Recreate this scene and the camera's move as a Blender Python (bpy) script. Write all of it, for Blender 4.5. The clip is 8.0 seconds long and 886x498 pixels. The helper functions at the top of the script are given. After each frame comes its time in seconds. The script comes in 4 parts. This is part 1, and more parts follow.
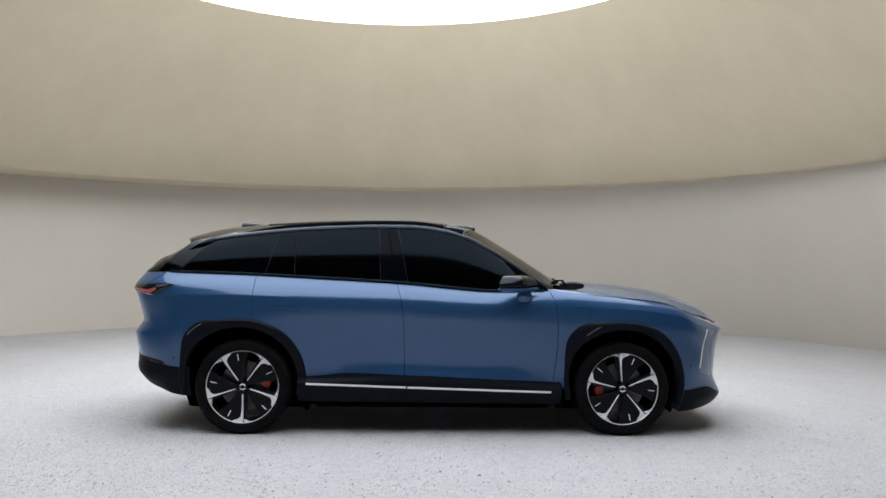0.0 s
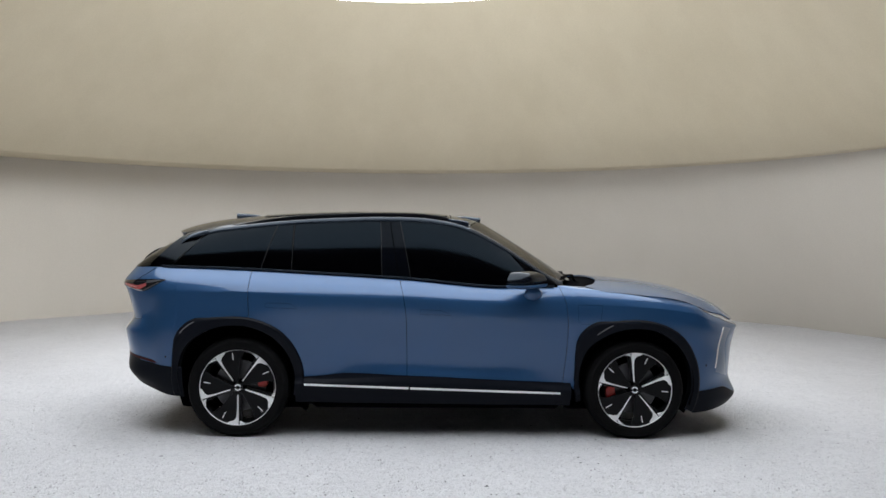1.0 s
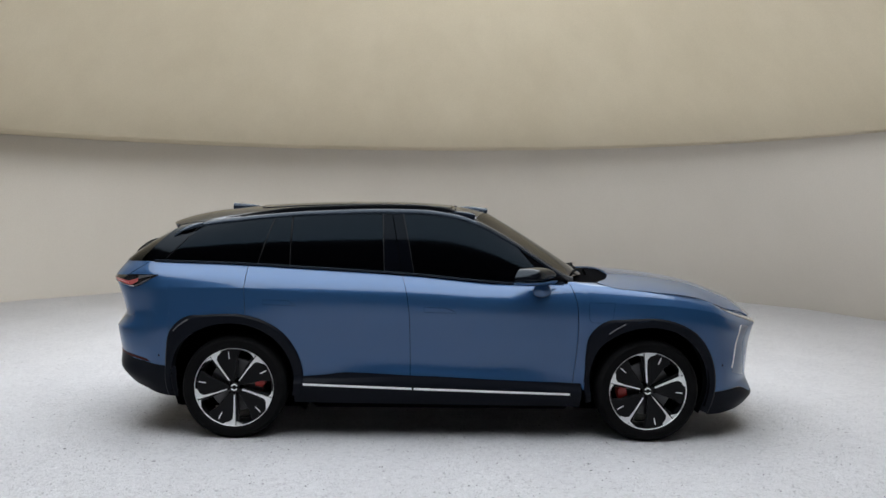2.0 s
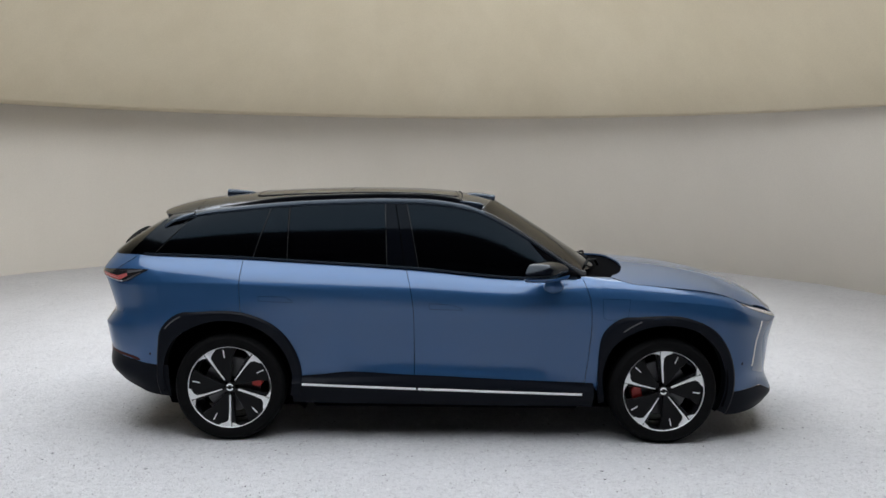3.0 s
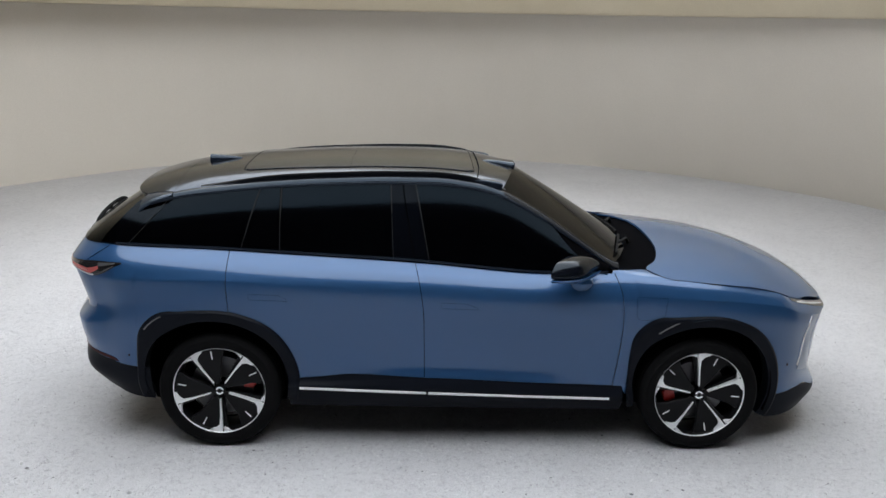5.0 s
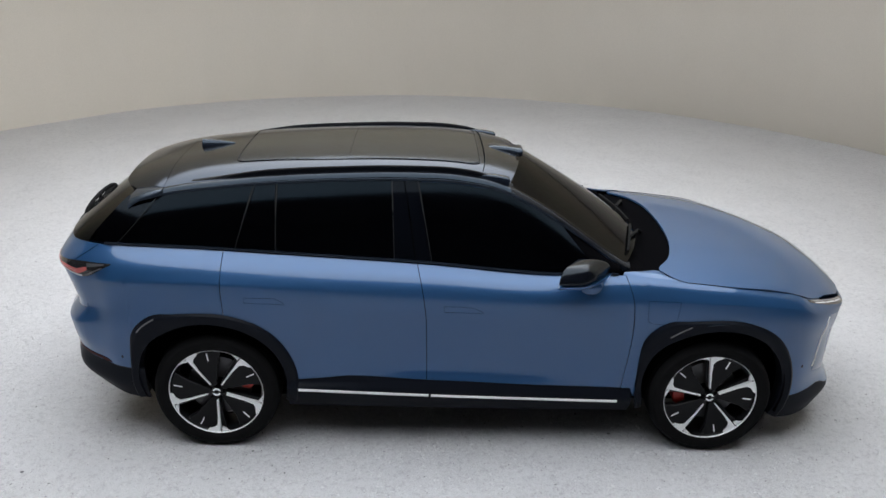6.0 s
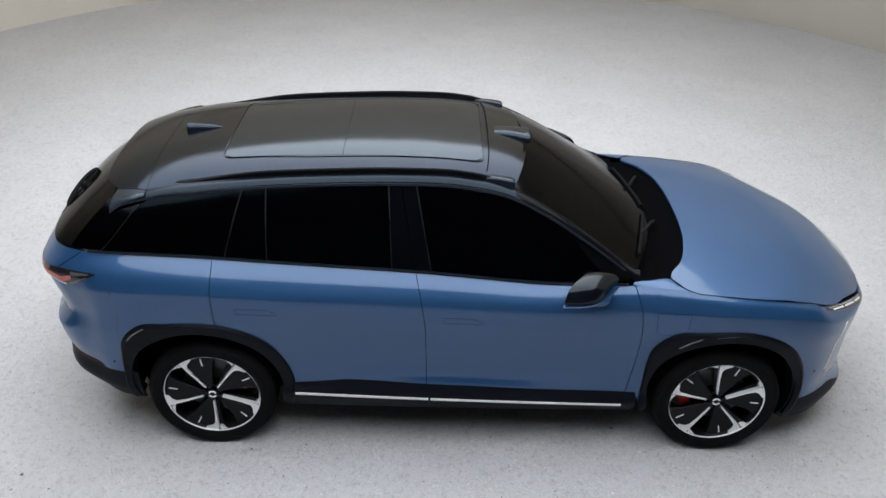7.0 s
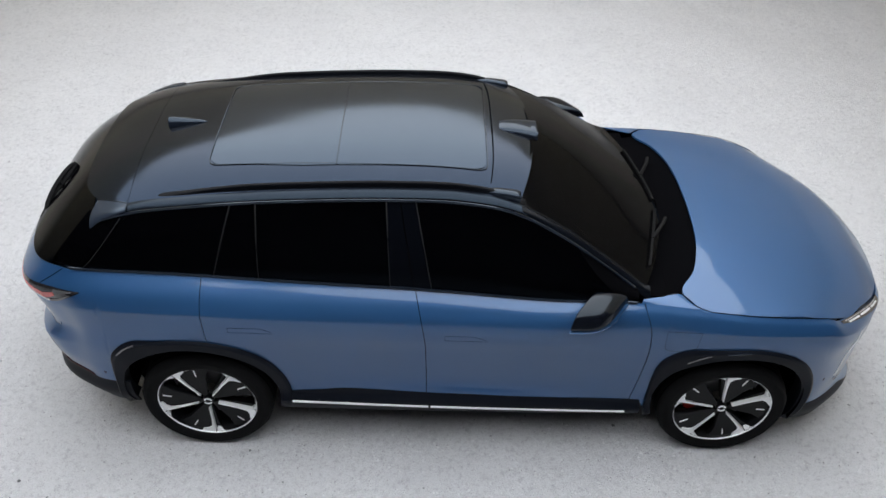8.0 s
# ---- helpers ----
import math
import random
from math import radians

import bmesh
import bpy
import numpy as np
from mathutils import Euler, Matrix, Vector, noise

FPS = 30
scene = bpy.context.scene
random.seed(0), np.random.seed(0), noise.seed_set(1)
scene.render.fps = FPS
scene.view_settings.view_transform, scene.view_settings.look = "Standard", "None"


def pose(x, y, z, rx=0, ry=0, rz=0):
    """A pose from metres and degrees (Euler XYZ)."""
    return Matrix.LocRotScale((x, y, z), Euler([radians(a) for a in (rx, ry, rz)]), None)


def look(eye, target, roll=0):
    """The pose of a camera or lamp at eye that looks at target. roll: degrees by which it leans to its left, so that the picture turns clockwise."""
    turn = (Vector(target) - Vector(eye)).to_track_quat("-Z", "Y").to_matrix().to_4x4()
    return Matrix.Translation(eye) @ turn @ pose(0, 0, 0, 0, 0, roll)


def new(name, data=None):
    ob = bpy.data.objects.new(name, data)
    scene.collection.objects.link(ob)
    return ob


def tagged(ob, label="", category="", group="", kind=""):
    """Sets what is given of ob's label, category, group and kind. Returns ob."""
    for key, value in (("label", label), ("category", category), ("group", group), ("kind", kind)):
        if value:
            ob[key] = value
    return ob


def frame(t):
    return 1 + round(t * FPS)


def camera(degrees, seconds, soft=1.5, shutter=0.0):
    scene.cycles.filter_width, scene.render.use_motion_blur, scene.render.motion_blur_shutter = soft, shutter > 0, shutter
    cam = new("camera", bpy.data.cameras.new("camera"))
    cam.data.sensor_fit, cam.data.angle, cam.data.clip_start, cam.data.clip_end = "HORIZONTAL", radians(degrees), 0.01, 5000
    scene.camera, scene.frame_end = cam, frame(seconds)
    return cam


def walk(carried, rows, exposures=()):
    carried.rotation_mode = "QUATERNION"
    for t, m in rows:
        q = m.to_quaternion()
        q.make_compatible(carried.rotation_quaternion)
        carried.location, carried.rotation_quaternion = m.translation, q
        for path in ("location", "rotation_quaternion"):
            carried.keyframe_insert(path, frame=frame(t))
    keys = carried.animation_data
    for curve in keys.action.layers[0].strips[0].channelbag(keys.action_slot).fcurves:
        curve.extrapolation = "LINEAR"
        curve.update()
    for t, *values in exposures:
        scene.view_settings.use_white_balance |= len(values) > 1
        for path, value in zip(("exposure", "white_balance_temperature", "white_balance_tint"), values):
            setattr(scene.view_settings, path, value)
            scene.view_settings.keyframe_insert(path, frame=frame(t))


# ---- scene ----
cam = camera(56.0, 8.0)
PATH = [
    (0, (-0.135, -7.437, 1.399), (-0.075, -5.438, 1.417), 0.6),
    (0.5, (-0.163, -7.29, 1.485), (-0.099, -5.291, 1.469), 0.7),
    (1, (-0.169, -7.125, 1.534), (-0.106, -5.126, 1.496), 0.7),
    (1.5, (-0.147, -6.979, 1.618), (-0.095, -4.981, 1.545), 0.8),
    (3, (-0.183, -6.487, 1.924), (-0.135, -4.498, 1.713), 0.9),
    (3.5, (-0.188, -6.275, 2.067), (-0.147, -4.295, 1.787), 0.8),
    (4, (-0.227, -6.064, 2.203), (-0.181, -4.095, 1.855), 1.0),
    (4.5, (-0.277, -5.838, 2.411), (-0.218, -3.889, 1.965), 1.2),
    (6, (-0.262, -5.282, 2.988), (-0.215, -3.417, 2.267), 1.4),
    (6.5, (-0.227, -5.001, 3.318), (-0.194, -3.203, 2.443), 1.4),
    (7, (-0.205, -4.67, 3.657), (-0.181, -2.96, 2.62), 1.4),
    (7.5, (-0.207, -4.325, 3.973), (-0.18, -2.717, 2.785), 1.5),
    (8, (-0.228, -4.015, 4.16), (-0.195, -2.491, 2.866), 1.8),
]
walk(cam, [(t, look(eye, target, roll)) for t, eye, target, roll in PATH])

# ---- light ----
world = bpy.data.worlds.new("sky")
scene.world = world
world.use_nodes = True
sky = world.node_tree.nodes.new("ShaderNodeTexSky")
sky.sky_type, sky.sun_disc, sky.sun_elevation = "NISHITA", False, radians(55)
world.node_tree.links.new(sky.outputs[0], world.node_tree.nodes["Background"].inputs[0])
world.node_tree.nodes["Background"].inputs[1].default_value = 0.05
SKYLIGHT = 3.4
scene.view_settings.exposure = 0.0


# ---- materials ----
def material(name, colour=(0.5, 0.5, 0.5), rough=0.5, metal=0.0, **more):
    m = bpy.data.materials.new(name)
    m.use_nodes = True
    p = m.node_tree.nodes["Principled BSDF"]
    p.inputs["Base Color"].default_value = (*colour, 1)
    p.inputs["Roughness"].default_value = rough
    p.inputs["Metallic"].default_value = metal
    for key, value in more.items():
        p.inputs[key.replace("_", " ")].default_value = value
    return m


def node(m, kind, **sockets):
    n = m.node_tree.nodes.new(kind)
    for key, value in sockets.items():
        n.inputs[key.replace("_", " ")].default_value = value
    return n


def link(m, a, b):
    m.node_tree.links.new(a, b)


def principled(m):
    return m.node_tree.nodes["Principled BSDF"]


def ramp(m, source, stops):
    r = m.node_tree.nodes.new("ShaderNodeValToRGB")
    while len(r.color_ramp.elements) < len(stops):
        r.color_ramp.elements.new(0.5)
    for e, (at, colour) in zip(r.color_ramp.elements, stops):
        e.position, e.color = at, (*colour, 1)
    link(m, source, r.inputs[0])
    return r.outputs[0]


def mixed(m, kind, fac, a, b):
    n = m.node_tree.nodes.new("ShaderNodeMix")
    n.data_type, n.blend_type = "RGBA", kind
    for socket, value in ((n.inputs[0], fac), (n.inputs[6], a), (n.inputs[7], b)):
        if isinstance(value, (int, float)):
            socket.default_value = value
        elif isinstance(value, tuple):
            socket.default_value = (*value, 1)
        else:
            link(m, value, socket)
    return n.outputs[2]


def coords(m, scale=(1, 1, 1)):
    c = node(m, "ShaderNodeTexCoord")
    mp = node(m, "ShaderNodeMapping", Scale=scale)
    link(m, c.outputs["Object"], mp.inputs["Vector"])
    return mp.outputs[0]


def noise_tex(m, vector, scale, detail=4.0, rough=0.55):
    n = node(m, "ShaderNodeTexNoise", Scale=scale, Detail=detail, Roughness=rough)
    link(m, vector, n.inputs["Vector"])
    return n.outputs[0]


def bump(m, height, strength, distance):
    b = node(m, "ShaderNodeBump", Strength=strength, Distance=distance)
    link(m, height, b.inputs["Height"])
    link(m, b.outputs[0], principled(m).inputs["Normal"])


def plaster(name, light, dark, streak):
    """Trowelled plaster: broad clouds, faint vertical streaks and a fine sandy relief."""
    m = material(name, light, 0.85)
    v = coords(m)
    clouds = ramp(m, noise_tex(m, v, 0.35, 5.0), [(0.3, dark), (0.7, light)])
    drips = ramp(m, noise_tex(m, coords(m, (1.6, 1.6, 0.12)), 1.3, 4.0), [(0.35, streak), (0.65, (1, 1, 1))])
    grain = ramp(m, noise_tex(m, v, 55.0, 3.0), [(0.3, (0.94, 0.94, 0.94)), (0.7, (1, 1, 1))])
    link(m, mixed(m, "MULTIPLY", 1.0, mixed(m, "MULTIPLY", 0.6, clouds, drips), grain), principled(m).inputs["Base Color"])
    bump(m, noise_tex(m, v, 38.0, 5.0), 0.12, 0.01)
    return m


CREAM = plaster("cream_plaster", (0.69, 0.61, 0.458), (0.645, 0.567, 0.42), (0.93, 0.92, 0.90))
PALE = plaster("pale_grey_plaster", (0.645, 0.602, 0.54), (0.612, 0.57, 0.51), (0.975, 0.975, 0.97))
CHARCOAL = plaster("grey_paint", (0.13, 0.13, 0.134), (0.12, 0.12, 0.124), (0.9, 0.9, 0.9))

GRAVEL = material("white_gravel", (0.75, 0.75, 0.76), 0.95)
_v = coords(GRAVEL)
_fine = noise_tex(GRAVEL, _v, 150.0, 3.0, 0.75)
_mid = noise_tex(GRAVEL, _v, 30.0, 5.0, 0.7)
_broad = noise_tex(GRAVEL, _v, 1.1, 4.0)
_tone = ramp(GRAVEL, _broad, [(0.3, (0.537, 0.537, 0.554)), (0.7, (0.58, 0.58, 0.596))])
_patch = ramp(GRAVEL, noise_tex(GRAVEL, _v, 2.3, 4.0, 0.6), [(0.38, (0.75, 0.75, 0.75)), (0.66, (1, 1, 1))])
_specks = mixed(GRAVEL, "MULTIPLY", 1.0, ramp(GRAVEL, _fine, [(0.34, (0.62, 0.62, 0.64)), (0.48, (0.98, 0.98, 0.98)), (0.66, (1.04, 1.04, 1.04))]), ramp(GRAVEL, _mid, [(0.33, (0.72, 0.72, 0.74)), (0.47, (0.98, 0.98, 0.98)), (0.66, (1.05, 1.05, 1.05))]))
_tone = mixed(GRAVEL, "MULTIPLY", 0.9, _tone, mixed(GRAVEL, "MIX", _patch, (1, 1, 1), _specks))
_tone = mixed(GRAVEL, "MULTIPLY", 1.0, _tone, ramp(GRAVEL, noise_tex(GRAVEL, _v, 7.0, 3.0, 0.6), [(0.32, (0.97, 0.97, 0.975)), (0.5, (1, 1, 1)), (0.68, (1.01, 1.01, 1.01))]))
link(GRAVEL, _tone, principled(GRAVEL).inputs["Base Color"])
bump(GRAVEL, mixed(GRAVEL, "ADD", 0.6, _mid, _fine), 0.8, 0.012)

STONE = material("loose_stone", (0.62, 0.62, 0.63), 0.9)
_isl = node(STONE, "ShaderNodeNewGeometry")
link(STONE, ramp(STONE, _isl.outputs["Random Per Island"], [(0.0, (0.10, 0.10, 0.105)), (0.03, (0.25, 0.25, 0.26)), (0.06, (0.46, 0.46, 0.475)), (1.0, (0.64, 0.64, 0.65))]), principled(STONE).inputs["Base Color"])

DIFFUSER = material("luminous_skylight", (0.9, 0.9, 0.9), 0.6)
principled(DIFFUSER).inputs["Emission Color"].default_value = (0.925, 0.962, 1.0, 1)
_gap = node(DIFFUSER, "ShaderNodeSeparateXYZ")
link(DIFFUSER, coords(DIFFUSER), _gap.inputs[0])
_fade = node(DIFFUSER, "ShaderNodeMapRange", From_Min=-4.2, From_Max=6.3, To_Min=0.0, To_Max=1.0)
link(DIFFUSER, _gap.outputs["Y"], _fade.inputs["Value"])
_glow = ramp(DIFFUSER, _fade.outputs[0], [(0.0, (0.98, 0.98, 0.98)), (0.5, (0.96, 0.96, 0.96)), (1.0, (1.0, 1.0, 1.0))])
_level = node(DIFFUSER, "ShaderNodeMath")
_level.operation = "MULTIPLY"
_level.inputs[1].default_value = SKYLIGHT
link(DIFFUSER, _glow, _level.inputs[0])
link(DIFFUSER, _level.outputs[0], principled(DIFFUSER).inputs["Emission Strength"])

BLUE = material("blue_metallic_paint", (0.022, 0.079, 0.192), 0.34, 0.31, IOR=1.4, Coat_Weight=1.0, Coat_Roughness=0.05, Coat_IOR=1.45, Coat_Tint=(0.93, 0.97, 1.0, 1.0))
_flake = noise_tex(BLUE, coords(BLUE), 900.0, 1.0)
bump(BLUE, _flake, 0.03, 0.0005)
GLOSS = material("gloss_black_paint", (0.008, 0.011, 0.018), 0.12, 0.0, IOR=1.46, Specular_Tint=(0.66, 0.82, 1.0, 1.0))
ROOF = material("black_roof_glass", (0.004, 0.0045, 0.006), 0.12, 0.0, IOR=1.44, Specular_Tint=(0.37, 0.59, 1.0, 1.0))
RAIL = material("satin_black_rail", (0.004, 0.005, 0.008), 0.25, 0.0, IOR=1.38, Specular_Tint=(0.55, 0.76, 1.0, 1.0))
FIN = material("blue_black_gloss", (0.018, 0.024, 0.036), 0.2, 0.0, IOR=1.5, Specular_Tint=(0.66, 0.82, 1.0, 1.0))
RAIL_BLACK = material("black_rail_bar", (0.003, 0.0035, 0.005), 0.3, 0.0, IOR=1.16)
GLASS = material("dark_privacy_glass", (0.001, 0.001, 0.0015), 0.11, 0.0, IOR=1.18, Transmission_Weight=0.4, Specular_Tint=(0.52, 0.76, 1.0, 1.0))
SCREEN = material("tinted_windscreen_glass", (0.003, 0.003, 0.0035), 0.05, 0.0, IOR=1.11, Transmission_Weight=0.4)
ROOF_PANE = material("panoramic_roof_glass", (0.008, 0.009, 0.012), 0.11, 0.0, IOR=1.57, Specular_Tint=(0.47, 0.70, 1.0, 1.0))
CAP = material("gloss_mirror_shell", (0.004, 0.005, 0.008), 0.14, 0.0, IOR=1.38, Specular_Tint=(0.75, 0.88, 1.0, 1.0))
MIRROR = material("gloss_black_mirror_cap", (0.003, 0.004, 0.006), 0.16, 0.0, IOR=1.21)
VENT = material("satin_blue_grey_panel", (0.08, 0.13, 0.22), 0.3, 0.2, Coat_Weight=0.6)
SEAL = material("grey_window_seal", (0.007, 0.007, 0.008), 0.6, 0.0, IOR=1.3)
CLAD = material("dark_blue_grey_cladding", (0.005, 0.0065, 0.011), 0.45, 0.0, IOR=1.19)
bump(CLAD, noise_tex(CLAD, coords(CLAD), 400.0, 2.0), 0.06, 0.001)
RUBBER = material("black_rubber", (0.005, 0.005, 0.0055), 0.8, 0.0, IOR=1.2)
bump(RUBBER, noise_tex(RUBBER, coords(RUBBER), 120.0, 3.0), 0.1, 0.002)
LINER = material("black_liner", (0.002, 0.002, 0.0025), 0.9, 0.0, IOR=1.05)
SILVER = material("machined_aluminium", (0.92, 0.93, 0.94), 0.34, 0.2)
STRIP = material("satin_silver_trim", (0.92, 0.93, 0.94), 0.35, 0.2)
DARKRIM = material("gloss_black_wheel", (0.004, 0.004, 0.005), 0.35, 0.0, IOR=1.25)
DISC = material("brake_disc_steel", (0.10, 0.10, 0.105), 0.45, 0.8)
CALIPER = material("red_caliper", (0.40, 0.016, 0.012), 0.35)
RED = material("red_tail_lens", (0.52, 0.12, 0.115), 0.12, 0.0, Coat_Weight=1.0)
PINK = material("pale_pink_lens", (0.62, 0.44, 0.42), 0.15, 0.0, Coat_Weight=1.0)
DARK_RED = material("dark_red_reflector", (0.045, 0.008, 0.010), 0.5, 0.0, IOR=1.2)
WHITE_LENS = material("white_lamp_lens", (0.50, 0.53, 0.57), 0.15, 0.1, Coat_Weight=1.0)
LAMP_WHITE = material("bright_lamp_reflector", (0.88, 0.90, 0.93), 0.25, 0.3, Coat_Weight=1.0)
SMOKE = material("smoked_lamp_housing", (0.015, 0.014, 0.016), 0.08, 0.0, Coat_Weight=1.0)
SILVER_SMOKE = material("smoky_silver_lens", (0.12, 0.12, 0.13), 0.2, 0.3, Coat_Weight=1.0)
PILLAR = material("black_pillar_gloss", (0.002, 0.0025, 0.004), 0.08, 0.0, IOR=1.14, Specular_Tint=(0.70, 0.85, 1.0, 1.0))
SEAM = material("panel_gap", (0.003, 0.004, 0.006), 0.8, 0.0, IOR=1.1)


# ---- mesh helpers ----
def smooth_curve(points):
    """A smooth curve through (x, value, value...) knots, as a function of x."""
    k = np.array(points, float)
    xs, vs = k[:, 0], k[:, 1:]
    d = np.zeros_like(vs)
    h = np.diff(xs)[:, None]
    s = np.diff(vs, axis=0) / h
    d[1:-1] = (s[:-1] * h[1:] + s[1:] * h[:-1]) / (h[1:] + h[:-1])
    d[0], d[-1] = s[0], s[-1]

    def at(x):
        i = int(np.clip(np.searchsorted(xs, x) - 1, 0, len(xs) - 2))
        w = xs[i + 1] - xs[i]
        t = float(np.clip((x - xs[i]) / w, 0.0, 1.0))
        v = ((2 * t**3 - 3 * t**2 + 1) * vs[i] + (t**3 - 2 * t**2 + t) * w * d[i] + (3 * t**2 - 2 * t**3) * vs[i + 1] + (t**3 - t**2) * w * d[i + 1])
        return float(v[0]) if len(v) == 1 else v

    return at


def finish(name, verts, faces, mat, parent=None, label="", sharp=35.0):
    me = bpy.data.meshes.new(name)
    me.from_pydata([tuple(map(float, v)) for v in verts], [], faces)
    me.validate()
    me.polygons.foreach_set("use_smooth", [True] * len(me.polygons))
    me.set_sharp_from_angle(angle=radians(sharp))
    me.materials.append(mat)
    ob = new(name, me)
    if parent is not None:
        ob.parent = parent
    if label:
        tagged(ob, label)
    return ob


def sheet(name, f, nu, nv, mat, parent=None, label="", thick=0.012, core=(0.0, 0.0, 0.75)):
    """A curved panel with folded edges: f(u, v) in 0..1 gives its outer face, thick its depth."""
    p = np.array([[f(i / nu, j / nv) for j in range(nv + 1)] for i in range(nu + 1)], float)
    n = np.cross(np.gradient(p, axis=0), np.gradient(p, axis=1))
    n /= np.linalg.norm(n, axis=2)[:, :, None] + 1e-9
    out = p - np.array(core)
    if (n * out).sum() < 0:
        n = -n
        turned = True
    else:
        turned = False
    q = p - thick * n
    m = (nu + 1) * (nv + 1)
    verts = np.concatenate([p.reshape(-1, 3), q.reshape(-1, 3)])
    ix = lambda i, j: i * (nv + 1) + j
    faces = []
    for i in range(nu):
        for j in range(nv):
            a = (ix(i, j), ix(i + 1, j), ix(i + 1, j + 1), ix(i, j + 1))
            b = tuple(m + k for k in a[::-1])
            faces += [a[::-1], b[::-1]] if turned else [a, b]
    rim = [ix(i, 0) for i in range(nu)] + [ix(nu, j) for j in range(nv)] + [ix(i, nv) for i in range(nu, 0, -1)] + [ix(0, j) for j in range(nv, 0, -1)]
    for a, b in zip(rim, rim[1:] + rim[:1]):
        f4 = (b, a, m + a, m + b)
        faces.append(f4[::-1] if turned else f4)
    return finish(name, verts, faces, mat, parent, label)


def tube(name, path, width, height, mat, parent=None, label="", sides=8, closed=False):
    """A bar of rounded section along a path of points."""
    p = np.array(path, float)
    k = len(p)
    verts, faces = [], []
    for i in range(k):
        a, b = (p[(i - 1) % k], p[(i + 1) % k]) if closed else (p[max(i - 1, 0)], p[min(i + 1, k - 1)])
        t = (b - a) / (np.linalg.norm(b - a) + 1e-9)
        up = np.array((0.0, 0.0, 1.0)) if abs(t[2]) < 0.9 else np.array((1.0, 0.0, 0.0))
        s = np.cross(t, up)
        s /= np.linalg.norm(s)
        u = np.cross(s, t)
        for j in range(sides):
            c = 2 * math.pi * (j + 0.5) / sides
            cs, sn = math.cos(c), math.sin(c)
            cs, sn = math.copysign(abs(cs) ** 0.6, cs), math.copysign(abs(sn) ** 0.6, sn)
            verts.append(p[i] + s * cs * width / 2 + u * sn * height / 2)
    for i in range(k if closed else k - 1):
        for j in range(sides):
            a, b = i * sides + j, i * sides + (j + 1) % sides
            c, d = ((i + 1) % k) * sides + (j + 1) % sides, ((i + 1) % k) * sides + j
            faces.append((a, b, c, d))
    if not closed:
        faces += [tuple(range(sides))[::-1], tuple((k - 1) * sides + j for j in range(sides))]
    return finish(name, verts, faces, mat, parent, label, 50)


def lathe(name, profile, mat, parent=None, label="", steps=72, axis_y=0.0):
    """A turned part about the y axis: profile of (radius, y)."""
    verts, faces = [], []
    k = len(profile)
    for i in range(steps):
        a = 2 * math.pi * i / steps
        verts += [(r * math.cos(a), y + axis_y, r * math.sin(a)) for r, y in profile]
    for i in range(steps):
        for j in range(k - 1):
            a, b = i * k + j, ((i + 1) % steps) * k + j
            faces.append((a, a + 1, b + 1, b))
    return finish(name, verts, faces, mat, parent, label, 40)


def slab(name, outline, y0, y1, mat, parent=None, label="", bevel=0.0):
    """A plate cut to an outline of (x, z) points, from y0 (outer face) to y1."""
    k = len(outline)
    c = np.mean(np.array(outline), axis=0)
    inner = [tuple(np.array(q) + (c - np.array(q)) / max(np.linalg.norm(c - np.array(q)), 1e-6) * bevel) for q in outline]
    verts = [(x, y0, z) for x, z in inner] + [(x, y0 + math.copysign(bevel, y1 - y0), z) for x, z in outline] + [(x, y1, z) for x, z in outline]
    faces = [tuple(range(k))]
    for i in range(k):
        j = (i + 1) % k
        faces += [(i, k + i, k + j, j), (k + i, 2 * k + i, 2 * k + j, k + j)]
    faces.append(tuple(range(2 * k, 3 * k))[::-1])
    ob = finish(name, verts, faces, mat, parent, label, 30)
    b = bmesh.new()
    b.from_mesh(ob.data)
    bmesh.ops.recalc_face_normals(b, faces=b.faces)
    b.to_mesh(ob.data)
    b.free()
    return ob


# ---- the round room ----
FOOT = (-0.18, 2.84, 7.58)
RIM = (-0.95, 1.78, 6.90)
OCULUS = (-0.58, 2.20, 4.10)
RIM_Z, TOP_Z = 2.72, 5.215
ARC = [radians(a) for a in np.linspace(-28, 208, 161)]


def ring(c, a, z, grow=0.0):
    """A point at angle a on one of the room's rings; the opening overhead stretches towards the open side."""
    south = max(0.0, -math.sin(a)) if c is OCULUS else 0.0
    wide, deep = 1 + 0.45 * min(1.0, 1.5 * south), 1.56 if south > 0 else 1.0
    return (c[0] + (c[2] + grow) * math.cos(a) * wide, c[1] + (c[2] + grow) * math.sin(a) * deep, z)


def arc_solid(name, loop, mat, label):
    """A wall swept round the arc: loop(a) gives its closed section at angle a."""
    verts, faces = [], []
    k = len(loop(ARC[0]))
    for a in ARC:
        verts += loop(a)
    for i in range(len(ARC) - 1):
        for j in range(k):
            faces.append((i * k + j, (i + 1) * k + j, (i + 1) * k + (j + 1) % k, i * k + (j + 1) % k))
    faces += [tuple(range(k)), tuple((len(ARC) - 1) * k + j for j in range(k))[::-1]]
    return tagged(finish(name, verts, faces, mat, None, label, 25), category="wall", kind="structure")


def lower_section(a):
    """The lower wall runs from the floor's edge to just behind the drum's rim."""
    behind = max(0.1, 0.50 - 0.40 * math.cos(a) + 0.42 * math.sin(a))
    foot, top = np.array(ring(FOOT, a, 0.0)), np.array(ring(RIM, a, 2.717, behind))
    inside = [ring(FOOT, a, -0.05)] + [tuple(foot * (1 - t) + top * t) for t in (0.0, 0.2, 0.4, 0.6, 0.8, 1.0)]
    return inside + [ring(FOOT, a, 2.717, 0.75), ring(FOOT, a, -0.05, 0.75)]


